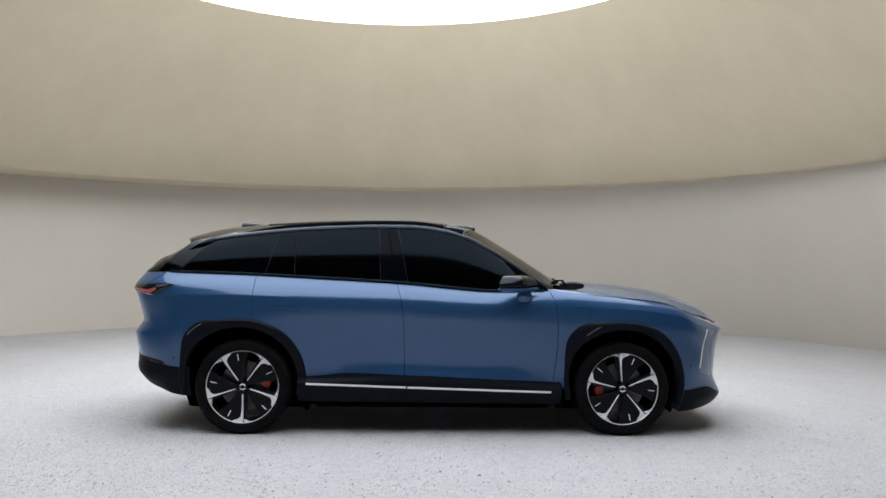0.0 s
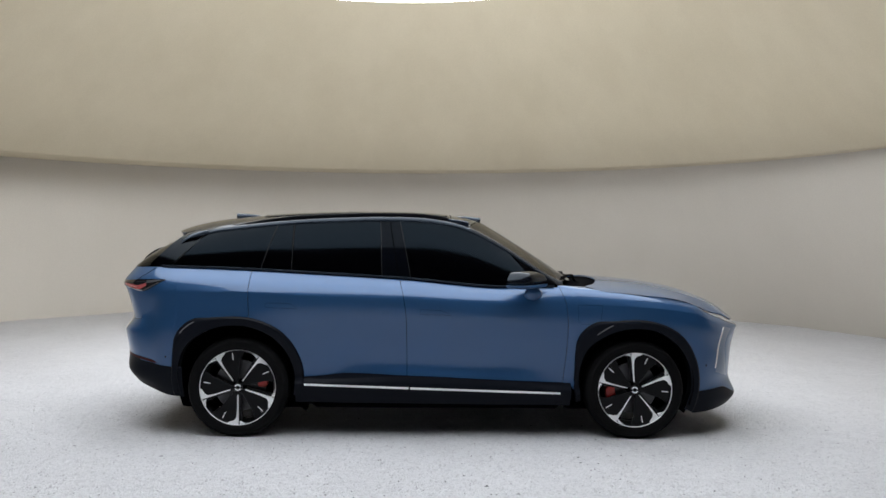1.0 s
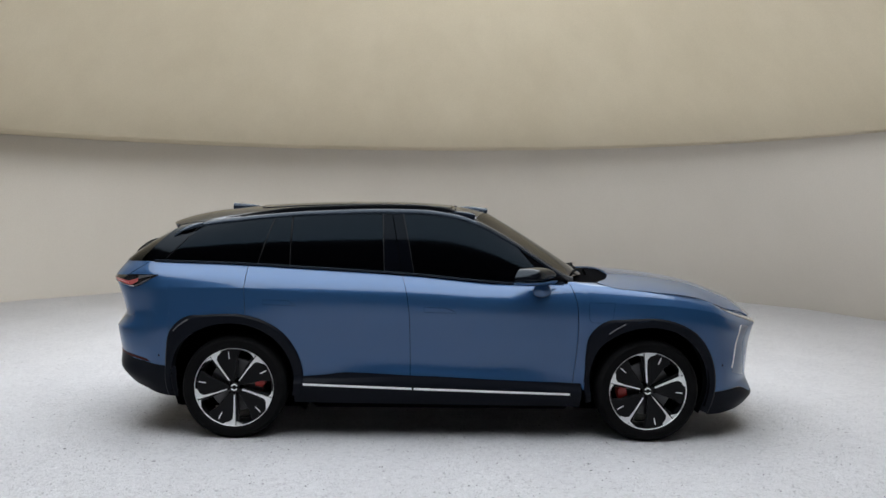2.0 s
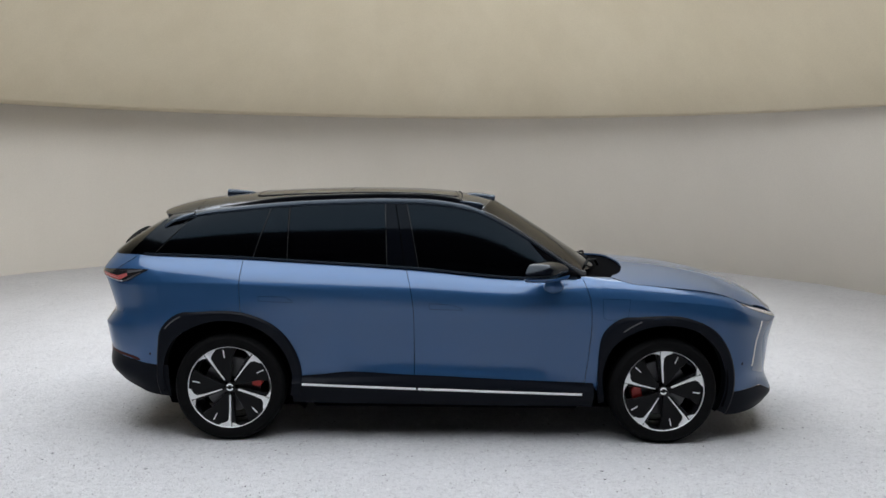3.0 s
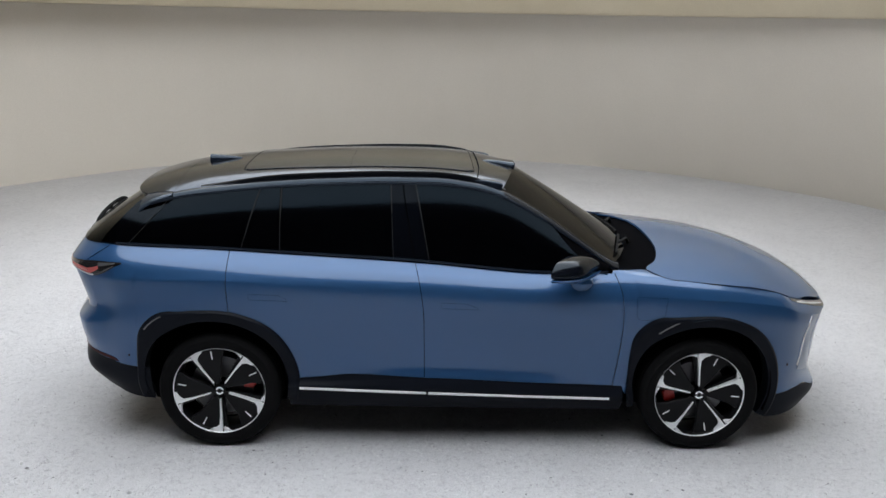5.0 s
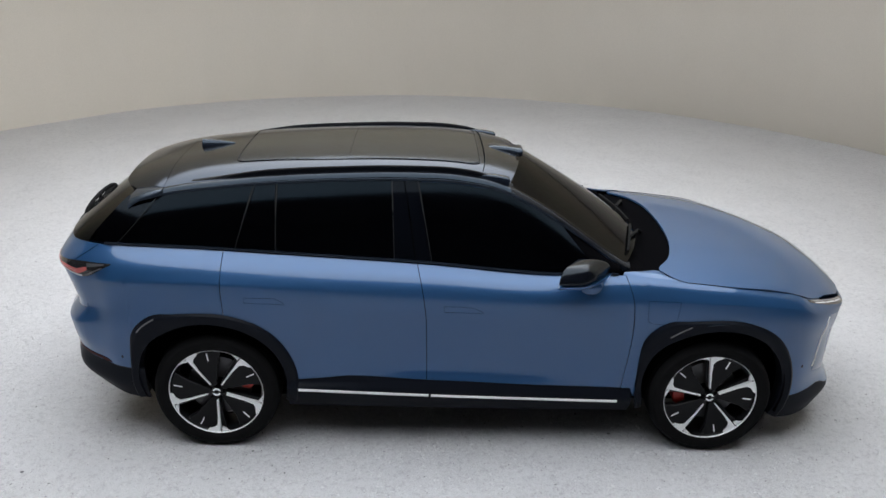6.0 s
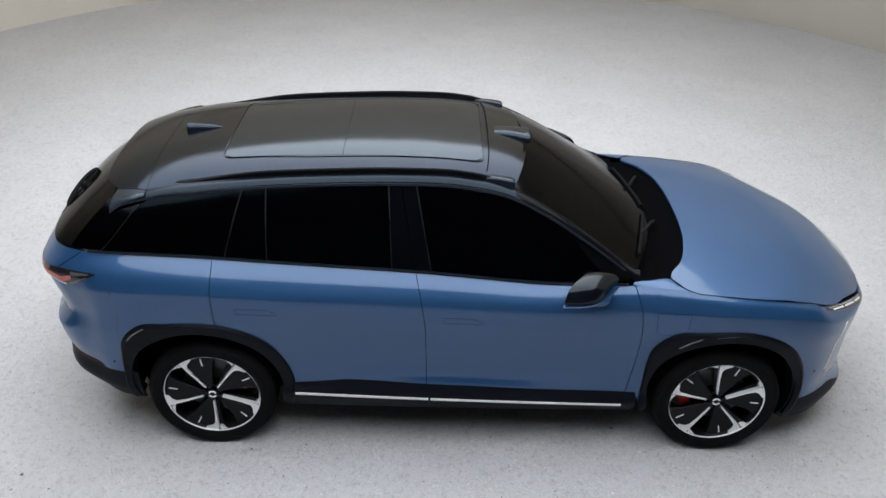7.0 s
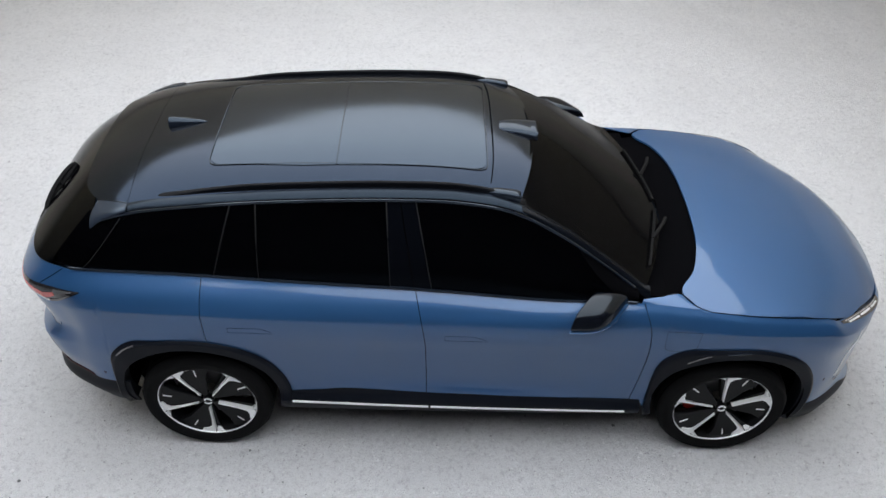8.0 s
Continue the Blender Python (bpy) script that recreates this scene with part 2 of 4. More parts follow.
def drum_section(a):
    mid = [tuple((1 - t) * np.array(ring(RIM, a, RIM_Z)) + t * np.array(ring(OCULUS, a, TOP_Z))) for t in (0.012, 0.25, 0.5, 0.75, 1.0)]
    far = ring(FOOT, a, RIM_Z, 1.0)
    return [far, ring(RIM, a, RIM_Z, 0.03)] + mid + [(far[0], far[1], TOP_Z)]


arc_solid("wall_lower", lower_section, PALE, "pale grey plaster wall curving round the white floor")
arc_solid("wall_drum", drum_section, CREAM, "cream plaster drum hanging over the recessed lower wall")


def ground():
    xs = np.linspace(-10, 10, 134)
    ys = np.linspace(-9.0, 11.2, 135)
    verts = [(x, y, 0.012 * noise.noise((x * 0.7, y * 0.7, 0)) + 0.006 * noise.noise((x * 3.1, y * 3.1, 5)) + 0.012) for x in xs for y in ys]
    k = len(ys)
    faces = [(i * k + j, (i + 1) * k + j, (i + 1) * k + j + 1, i * k + j + 1) for i in range(len(xs) - 1) for j in range(k - 1)]
    ob = finish("ground", verts, faces, GRAVEL)
    return tagged(ob, "white crushed marble gravel raked flat under the car", "ground", kind="structure")


ground()


def skylight():
    k = 128
    ring_pts = [ring(OCULUS, 2 * math.pi * i / k, TOP_Z + 0.004, 0.12) for i in range(k)]
    up = [(x, y, z + 0.08) for x, y, z in ring_pts]
    faces = [tuple(range(k))[::-1], tuple(range(k, 2 * k))] + [(i, (i + 1) % k, k + (i + 1) % k, k + i) for i in range(k)]
    tagged(finish("skylight", ring_pts + up, faces, DIFFUSER), "round luminous white skylight closing the drum", "skylight", kind="structure")
    # added ceiling, never in view: closes the hall and stays dark in reflections
    outer = []
    for i in range(k):
        c, s = math.cos(2 * math.pi * i / k), math.sin(2 * math.pi * i / k)
        x = 10.2 * c / max(abs(c), abs(s)) - 0.2
        y = 12.0 * s / max(abs(c), abs(s)) + 2.9
        outer.append((x, y, TOP_Z + 0.02))
    hole = [ring(OCULUS, 2 * math.pi * i / k, TOP_Z + 0.02, 0.125) for i in range(k)]
    verts = hole + outer + [(x, y, z + 0.3) for x, y, z in hole + outer]
    faces = []
    for i in range(k):
        j = (i + 1) % k
        faces += [(i, j, k + j, k + i), (2 * k + i, 3 * k + i, 3 * k + j, 2 * k + j), (i, 2 * k + i, 2 * k + j, j), (k + i, k + j, 3 * k + j, 3 * k + i)]
    tagged(finish("ceiling", verts, faces, CHARCOAL), "unseen dark ceiling added around the round opening", "ceiling", kind="structure")


skylight()


def block(name, lo, hi, mat, label):
    (x0, y0, z0), (x1, y1, z1) = lo, hi
    v = [(x, y, z) for x in (x0, x1) for y in (y0, y1) for z in (z0, z1)]
    f = [(0, 1, 3, 2), (4, 6, 7, 5), (0, 4, 5, 1), (2, 3, 7, 6), (0, 2, 6, 4), (1, 5, 7, 3)]
    return tagged(finish(name, v, f, mat), label, "wall", kind="structure")


# added walls out of view, kept dark for the reflections in the car's side
block("wall_back", (-9.9, -8.9, -0.1), (9.9, -8.6, 5.2), CHARCOAL, "unseen dark wall added behind the open side")
block("wall_west", (-9.9, -8.59, -0.1), (-9.6, 1.2, 5.2), CHARCOAL, "unseen dark side wall added to close the open side")
block("wall_east", (9.6, -8.59, -0.1), (9.9, 1.2, 5.2), CHARCOAL, "unseen dark side wall added to close the open side")
for name, x0, x1 in (("wall_return_west", -9.59, -7.2), ("wall_return_east", 6.5, 9.59)):
    block(name, (x0, -1.25, -0.1), (x1, -0.95, 5.2), CHARCOAL, "unseen dark return wall added beside the curved wall's end")

# ---- the car: control curves of its body ----
ROW_A = [(-2.36, 0, 0.42), (-2.34, 0.45, 0.42), (-2.29, 0.70, 0.395), (-2.14, 0.82, 0.345), (-1.95, 0.87, 0.295), (-1.48, 0.86, 0.27), (-1.02, 0.88, 0.258), (-0.25, 0.885, 0.252), (0.40, 0.885, 0.247), (0.95, 0.875, 0.242), (1.48, 0.86, 0.21), (1.92, 0.85, 0.185), (2.13, 0.795, 0.205), (2.335, 0.575, 0.235), (2.425, 0.30, 0.25), (2.445, 0, 0.25)]
ROW_B = [(-2.43, 0, 0.50), (-2.41, 0.45, 0.50), (-2.33, 0.75, 0.475), (-2.15, 0.875, 0.435), (-1.95, 0.915, 0.41), (-1.48, 0.93, 0.40), (-1.02, 0.94, 0.396), (-0.25, 0.948, 0.377), (0.40, 0.945, 0.361), (0.95, 0.937, 0.345), (1.48, 0.93, 0.33), (1.90, 0.89, 0.29), (2.14, 0.81, 0.290), (2.36, 0.60, 0.300), (2.445, 0.29, 0.305), (2.465, 0, 0.305)]
ROW_C = [(-2.44, 0, 0.59), (-2.42, 0.45, 0.59), (-2.32, 0.75, 0.58), (-2.13, 0.88, 0.545), (-1.95, 0.925, 0.52), (-1.48, 0.925, 0.47), (-1.02, 0.915, 0.455), (-0.25, 0.931, 0.470), (0.40, 0.931, 0.445), (0.95, 0.918, 0.422), (1.48, 0.93, 0.42), (1.90, 0.905, 0.40), (2.13, 0.80, 0.41), (2.32, 0.58, 0.42), (2.40, 0.29, 0.42), (2.42, 0, 0.42)]
ROW_D = [(-2.45, 0, 0.70), (-2.43, 0.45, 0.70), (-2.33, 0.78, 0.69), (-2.14, 0.89, 0.67), (-1.95, 0.935, 0.65), (-1.48, 0.945, 0.62), (-1.02, 0.925, 0.62), (-0.25, 0.912, 0.565), (0.40, 0.912, 0.55), (0.95, 0.925, 0.60), (1.48, 0.945, 0.60), (1.90, 0.91, 0.58), (2.14, 0.80, 0.56), (2.32, 0.59, 0.55), (2.41, 0.30, 0.55), (2.43, 0, 0.55)]
ROW_E = [(-2.455, 0, 0.79), (-2.435, 0.45, 0.79), (-2.34, 0.788, 0.78), (-2.14, 0.888, 0.79), (-1.95, 0.945, 0.80), (-1.48, 0.965, 0.80), (-1.02, 0.945, 0.80), (-0.25, 0.94, 0.80), (0.40, 0.94, 0.79), (0.95, 0.94, 0.78), (1.48, 0.96, 0.78), (1.90, 0.92, 0.75), (2.14, 0.80, 0.70), (2.33, 0.59, 0.68), (2.43, 0.30, 0.66), (2.45, 0, 0.66)]
ROW_F = [(-2.405, 0, 0.87), (-2.385, 0.45, 0.87), (-2.285, 0.755, 0.87), (-2.13, 0.872, 0.90), (-1.95, 0.935, 0.94), (-1.48, 0.965, 0.95), (-1.02, 0.965, 0.95), (-0.25, 0.963, 0.94), (0.40, 0.958, 0.92), (0.95, 0.95, 0.91), (1.48, 0.97, 0.90), (1.90, 0.925, 0.87), (2.14, 0.815, 0.80), (2.35, 0.58, 0.75), (2.445, 0.30, 0.73), (2.47, 0, 0.73)]
ROW_G = [(-2.44, 0, 1.07), (-2.42, 0.45, 1.07), (-2.345, 0.755, 1.07), (-2.16, 0.870, 1.068), (-1.95, 0.932, 1.08), (-1.48, 0.957, 1.083), (-1.02, 0.963, 1.064), (-0.25, 0.958, 1.04), (0.40, 0.950, 1.015), (0.95, 0.945, 1.01), (1.48, 0.963, 1.0), (1.90, 0.912, 0.955), (2.13, 0.81, 0.875), (2.368, 0.56, 0.80), (2.462, 0.30, 0.785), (2.485, 0, 0.785)]
ROW_H = [(-2.47, 0, 1.14), (-2.45, 0.45, 1.14), (-2.375, 0.73, 1.14), (-2.18, 0.845, 1.155), (-1.95, 0.892, 1.163), (-1.48, 0.908, 1.158), (-1.02, 0.915, 1.14), (-0.25, 0.917, 1.11), (0.40, 0.912, 1.075), (0.95, 0.915, 1.085), (1.48, 0.932, 1.055), (1.90, 0.88, 0.998), (2.09, 0.80, 0.925), (2.385, 0.53, 0.83), (2.475, 0.29, 0.81), (2.495, 0, 0.81)]
ROW_I = [(-2.40, 0, 1.25), (-2.385, 0.40, 1.25), (-2.305, 0.67, 1.25), (-2.14, 0.787, 1.255), (-1.95, 0.812, 1.25), (-1.48, 0.825, 1.238), (-1.02, 0.838, 1.217), (-0.25, 0.848, 1.177), (0.40, 0.852, 1.125), (0.95, 0.868, 1.132), (1.48, 0.900, 1.083), (1.90, 0.847, 1.022), (2.04, 0.79, 0.968), (2.36, 0.50, 0.863), (2.455, 0.28, 0.838), (2.48, 0, 0.832)]
ROWS = [ROW_A, ROW_B, ROW_C, ROW_D, ROW_E, ROW_F, ROW_G, ROW_H, ROW_I]
LONG = [smooth_curve([(i, *p) for i, p in enumerate(row)]) for row in ROWS]


def _net():
    """The body side on a fine net: s runs from the tail's middle to the nose's middle, r from the sill to the belt."""
    ss = np.linspace(0, 15, 601)
    rows = np.array([[c(s) for c in LONG] for s in ss])
    crease = np.interp(ss, [1.5, 2.6, 5.3, 7.0, 9.0, 10.0, 11.6, 12.6], [0, 0.95, 0.85, 0.0, 0.0, 0.9, 0.8, 0.0])[:, None]
    shelf = np.interp(ss, [0, 2.4, 3.4], [0.9, 0.9, 0.0])[:, None]
    out = []
    for r in np.linspace(0, 8, 161):
        i = int(np.clip(math.floor(r), 0, 7))
        t = r - i
        p0, p1, p2, p3 = rows[:, max(i - 1, 0)], rows[:, i], rows[:, i + 1], rows[:, min(i + 2, 8)]
        m1, m2 = (p2 - p0) * (0.5 if i > 0 else 1.0), (p3 - p1) * (0.5 if i < 7 else 1.0)
        if i in (4, 5):
            m1 = m1 + (p2 - p1 - m1) * shelf
        if i in (3, 4):
            m2 = m2 + (p2 - p1 - m2) * shelf
        if i == 5:
            m2 = m2 + (p2 - p1 - m2) * crease
        if i == 6:
            m1 = m1 + (p2 - p1 - m1) * crease
        out.append((2 * t**3 - 3 * t**2 + 1) * p1 + (t**3 - 2 * t**2 + t) * m1 + (3 * t**2 - 2 * t**3) * p2 + (t**3 - t**2) * m2)
    return np.array(out).transpose(1, 0, 2)


NET = _net()
XS = np.linspace(-2.34, 2.38, 945)
NET_X = np.array([[np.interp(XS, NET[:, j, 0], NET[:, j, k]) for k in (1, 2)] for j in range(161)]).transpose(2, 0, 1)
NET_S = np.array([np.interp(XS, NET[:, j, 0], np.linspace(0, 15, 601)) for j in range(161)]).T


def between(table, a, b):
    i, j = int(np.clip(a, 0, table.shape[0] - 2)), int(np.clip(b, 0, table.shape[1] - 2))
    u, v = float(np.clip(a - i, 0, 1)), float(np.clip(b - j, 0, 1))
    return (table[i, j] * (1 - u) + table[i + 1, j] * u) * (1 - v) + (table[i, j + 1] * (1 - u) + table[i + 1, j + 1] * u) * v


def hull(s, r):
    return between(NET, s * 40, r * 20)


def s_at(x, r):
    return float(between(NET_S, (x + 2.34) * 200, r * 20))


def at_xr(x, r):
    y, z = between(NET_X, (x + 2.34) * 200, r * 20)
    return np.array((x, y, z))


def r_at(x, z):
    i = (x + 2.34) * 200
    k = int(np.clip(i, 0, len(XS) - 2))
    col = NET_X[k, :, 1] * (1 - i + k) + NET_X[k + 1, :, 1] * (i - k)
    return float(np.interp(z, col, np.linspace(0, 8, 161)))


def side_y(x, z):
    return at_xr(x, r_at(x, z))[1]


def flip(p, side, out=0.0):
    return (p[0], side * (p[1] + out), p[2])


WHEEL_X, HUB_Z = 1.48, 0.375
ARCH_X = (-1.487, 1.497)
OUTER = smooth_curve([(-10, 0.485), (0, 0.493), (30, 0.516), (50, 0.530), (75, 0.528), (105, 0.542), (112, 0.558), (122, 0.600), (131, 0.608), (140, 0.594), (150, 0.548), (163, 0.505), (180, 0.486), (192, 0.480)])
INNER = smooth_curve([(-10, 0.415), (0, 0.425), (30, 0.445), (60, 0.458), (90, 0.463), (120, 0.474), (140, 0.484), (160, 0.462), (180, 0.435), (192, 0.43)])


def outer(wx, deg):
    """Outer radius of the arch cladding; the front arch is slimmer towards the door."""
    return OUTER(deg) - (0.010 * float(np.clip((deg - 138) / 25, 0, 1)) if wx > 0 else 0.0)


def arch_z(x, shrink=0.025):
    """Lowest paint over a wheel at x, or None beside the wheels."""
    best = None
    for wx in ARCH_X:
        dx = x - wx
        if abs(dx) < 0.475:
            h = 0.45
            for _ in range(8):
                rad = outer(wx, math.degrees(math.atan2(h, dx))) - shrink
                h = math.sqrt(max(rad * rad - dx * dx, 0.0))
            best = HUB_Z + h
    return best


SEAM_A = smooth_curve([(0.30, 0.925), (0.43, 0.938), (0.655, 0.962), (0.877, 0.968), (1.022, 0.951), (1.165, 0.900), (1.3, 0.86)])
SEAM_B = smooth_curve([(0.30, -0.231), (0.466, -0.231), (0.715, -0.235), (0.934, -0.245), (1.077, -0.268), (1.194, -0.300), (1.3, -0.33)])
SEAM_C = smooth_curve([(0.30, -1.39), (0.88, -1.398), (1.107, -1.409), (1.25, -1.403), (1.3, -1.40)])
GAP = 0.0022

car = tagged(new("car"), "metallic blue car with black roof standing on white gravel", "car")


def door(name, left, right, side):
    def f(u, v):
        r = 1.95 + 6.05 * v
        zb, zo = at_xr(-0.25, r)[2], at_xr(0.93 if name == "front_door" else -1.40, r)[2]
        z = zb if name == "front_door" else zo
        x0, x1 = (left(zb) + GAP, right(zo) - GAP) if name == "front_door" else (left(zo) + GAP, right(zb) - GAP)
        if name == "rear_door" and z < 0.93:
            az = z - HUB_Z
            rad = OUTER(math.degrees(math.atan2(az, 0.3))) - 0.025
            x0 = max(x0, ARCH_X[0] + math.sqrt(max(rad * rad - az * az, 0.0)))
        return flip(at_xr(x0 + (x1 - x0) * u, r), side)
    DOORS[name, side] = sheet(name, f, 30, 64, BLUE, car)


DOORS = {}


def wing(name, side, front):
    """Front wing or rear quarter: paint above the wheel, from a door seam round to the body's corner."""
    def f(u, v):
        far = 12.35 if front else 2.5
        near = 9.0 if front else s_at(-1.405, 5.0)
        rough = hull(near + (far - near) * u, 5.0)[0]
        zl = arch_z(rough) if not (front and rough < 1.0) else None
        r0 = r_at(rough, zl) if zl else 2.0
        if front and rough > 1.962:
            r0 = min(r0, 1.68)
        r = r0 + (8.0 - r0) * v
        z = hull(near, r)[2]
        near = s_at(SEAM_A(z) + GAP, r) if front else s_at(SEAM_C(z) - GAP, r)
        return flip(hull(near + (far - near) * u, r), side)
    return sheet(name, f, 70, 48, BLUE, car)


for side in (-1, 1):
    door("front_door", SEAM_B, SEAM_A, side)
    door("rear_door", SEAM_C, SEAM_B, side)
    wing("front_wing", side, True)
    wing("rear_quarter", side, False)


def wrap(name, s0, s1, r0, r1, mat, label="", nu=40, nv=16, out=0.0, parent=None):
    """A panel that wraps round the tail or nose, from one side to the other."""
    def f(u, v):
        a = -1 + 2 * u
        end = s1(r0 + (r1 - r0) * v) if callable(s1) else s1
        s = s0 + (end - s0) * abs(a)
        lo = r0(s) if callable(r0) else r0
        hi = r1(s) if callable(r1) else r1
        p = hull(s, lo + (hi - lo) * v)
        return flip(p, -1 if a < 0 else 1, out)
    return sheet(name, f, nu, nv, mat, parent or car, label)


wrap("tailgate", 0.0, 2.5, 4.9, 8.0, BLUE, "blue tailgate under the rear window")
wrap("rear_bumper", 0.0, 2.5, 2.05, 4.88, BLUE, "blue rear bumper")
wrap("rear_skirt", 0.0, 4.15, 0.0, 2.03, CLAD, "dark lower rear skirt")


def lip_top(s):
    t = min(1.0, max(0.0, (s - 12.35) / 0.7))
    return 1.66 - 0.55 * t * t * (3 - 2 * t)


wrap("front_bumper", 15.0, 12.35, lambda s: lip_top(s) + 0.02, 7.9, BLUE, "blue front bumper and nose", 60, 26)
wrap("front_lip", 15.0, 11.08, 0.0, lip_top, CLAD, "dark front lip close to the ground", 60, 8)


# hood
HOOD_C = smooth_curve([(0.9, 1.184), (1.3, 1.184), (1.7, 1.156), (2.1, 1.079), (2.35, 0.970), (2.48, 0.868)])
HOOD_E = smooth_curve([(0.9, 1.14), (1.22, 1.108), (1.48, 1.085), (1.9, 1.024), (2.04, 0.972), (2.34, 0.872), (2.48, 0.845)])
HOOD_W = smooth_curve([(0.9, 0.895), (1.25, 0.897), (1.48, 0.901), (1.9, 0.848), (2.04, 0.790), (2.36, 0.50), (2.455, 0.28), (2.49, 0.05)])
COWL = smooth_curve([(0, 1.300), (0.25, 1.293), (0.45, 1.268), (0.65, 1.200), (0.75, 1.130), (0.785, 1.126), (0.84, 1.168), (0.902, 1.222)])
NOSE = smooth_curve([(0, 2.475), (0.28, 2.45), (0.5, 2.355), (0.64, 2.22), (0.79, 2.035), (0.849, 1.895), (0.902, 1.50)])


def hood_z(x, y):
    t = min(1.0, abs(y) / max(HOOD_W(x), 0.05))
    ridge = 0.008 * (1 / (1 + math.exp((abs(y) - 0.50 + 0.10 * (x - 1.3)) / 0.045))) * float(np.clip((2.3 - x) / 0.4, 0, 1))
    return HOOD_C(x) - 0.010 - (HOOD_C(x) - 0.010 - HOOD_E(x)) * t**2.7 + ridge * (1 - t)


def hood_point(u, v):
    y = (-1 + 2 * u) * 0.896
    x0, x1 = COWL(abs(y)) + 0.003, NOSE(abs(y)) - 0.004
    x = x0 + (x1 - x0) * v
    return (x, y, hood_z(x, y))


sheet("bonnet", hood_point, 64, 40, BLUE, car, "blue bonnet with faint creases")


def wing_top(side):
    """The painted corner between the windscreen's foot, the cowl and the bonnet's seam."""
    inner = smooth_curve([(0, 0.905, 0.848), (0.35, 1.00, 0.824), (0.65, 1.117, 0.796), (0.8, 1.148, 0.832), (1.0, 1.203, 0.880)])
    def f(u, v):
        o = at_xr(0.895 + 0.314 * u, 7.98)
        x, y = inner(u)
        i = np.array((x, y, hood_z(max(x, 0.95), y) + 0.001 + 0.006 * (1 - u)))
        p = o * (1 - v) + i * v
        return (p[0], side * p[1], p[2] + 0.004 * 4 * v * (1 - v))
    return sheet("wing_corner", f, 24, 8, BLUE, car, "", 0.004)


for side in (-1, 1):
    wing_top(side)


for side in (-1, 1):
    edge = [(COWL(y) - 0.001, y, hood_z(COWL(y), y) + 0.003) for y in np.linspace(0.795, 0.872, 5)]
    edge += [(x, HOOD_W(x) - 0.003, HOOD_E(x) + 0.0015) for x in np.linspace(1.26, 2.02, 38)]
    for _ in range(2):
        cut = [edge[0]]
        for p, q in zip(edge, edge[1:]):
            cut += [tuple(0.75 * i + 0.25 * j for i, j in zip(p, q)), tuple(0.25 * i + 0.75 * j for i, j in zip(p, q))]
        edge = cut + [edge[-1]]
    tube("bonnet_seam", [(x, side * y, z) for x, y, z in edge], 0.004, 0.004, SEAM, car, "dark bonnet shut line", 6)

# greenhouse
EDGE = smooth_curve([(-2.14, 0.69, 1.395), (-1.93, 0.665, 1.474), (-1.75, 0.652, 1.523), (-1.48, 0.65, 1.563), (-1.13, 0.65, 1.602), (-0.78, 0.65, 1.624), (-0.39, 0.65, 1.636), (-0.05, 0.65, 1.624), (0.215, 0.655, 1.568), (0.47, 0.69, 1.44), (0.70, 0.74, 1.29), (0.85, 0.785, 1.19), (0.93, 0.82, 1.145)])
ROOF_C = smooth_curve([(-2.20, 1.525), (-2.0, 1.579), (-1.75, 1.625), (-1.4, 1.665), (-1.0, 1.690), (-0.5, 1.703), (-0.1, 1.696), (0.15, 1.674), (0.36, 1.628), (0.5, 1.566)])


def green(x, k, out=0.0):
    """The cabin's side: from the belt (k = 0) to the roof's edge (k = 1)."""
    b = at_xr(max(x, -2.12), 8.0)
    e = EDGE(x)
    y, z = b[1] + (e[0] - b[1]) * k, b[2] + 0.006 + (e[1] - b[2] - 0.006) * k
    swell = 0.022 * 4 * k * (1 - k)
    return (x, y + swell + out, z + swell * 0.45)


def roof_z(x, y):
    """The roof's gentle crown, rolling down to its edge."""
    e = EDGE(x)
    w, top = e[0] - 0.045, e[1] + 0.022
    t = abs(y) / w
    if t <= 1:
        return ROOF_C(x) - (ROOF_C(x) - top) * t**3.0
    return top + (e[1] - top) * min(1.0, (abs(y) - w) / 0.045)


def cabin_panel(name, left, right, k0, k1, mat, side, label="", out=0.0, nu=14, nv=14, parent=None):
    """left and right: (x at the belt, x at the roof's edge)."""
    def f(u, v):
        k = k0 + (k1 - k0) * v
        x0, x1 = left[0] + (left[1] - left[0]) * k, right[0] + (right[1] - right[0]) * k
        x = x0 + (x1 - x0) * u
        p = green(x, k, out)
        return flip(p, side)
    return sheet(name, f, nu, nv, mat, parent or car, label, 0.006)


def quarter_pane(side):
    def f(u, v):
        x = -2.02 + (-1.345 + 2.02) * u
        top = float(np.clip((x + 2.03) / (-1.79 + 2.03), 0.02, 0.95))
        k = 0.045 + (top - 0.045) * v
        x += 0.105 * k * u
        return flip(green(x, k), side)
    return sheet("quarter_window", f, 24, 12, GLASS, car, "dark pointed rear quarter window", 0.006)


def front_pane(side):
    def f(u, v):
        k = 0.045 + 0.905 * v
        x0 = -0.205 - 0.095 * k
        x1 = 0.86 - 0.33 * k
        return flip(green(x0 + (x1 - x0) * u, k), side)
    return sheet("front_window", f, 26, 14, GLASS, DOORS["front_door", side], "dark front door window", 0.006)


def sail_panel(side):
    def f(u, v):
        return flip(green(0.45 + 0.43 * u, 0.05 + 0.93 * v, -0.014), side)
    return sheet("sail_panel", f, 14, 10, LINER, DOORS["front_door", side], "black corner panel behind the mirror", 0.006)


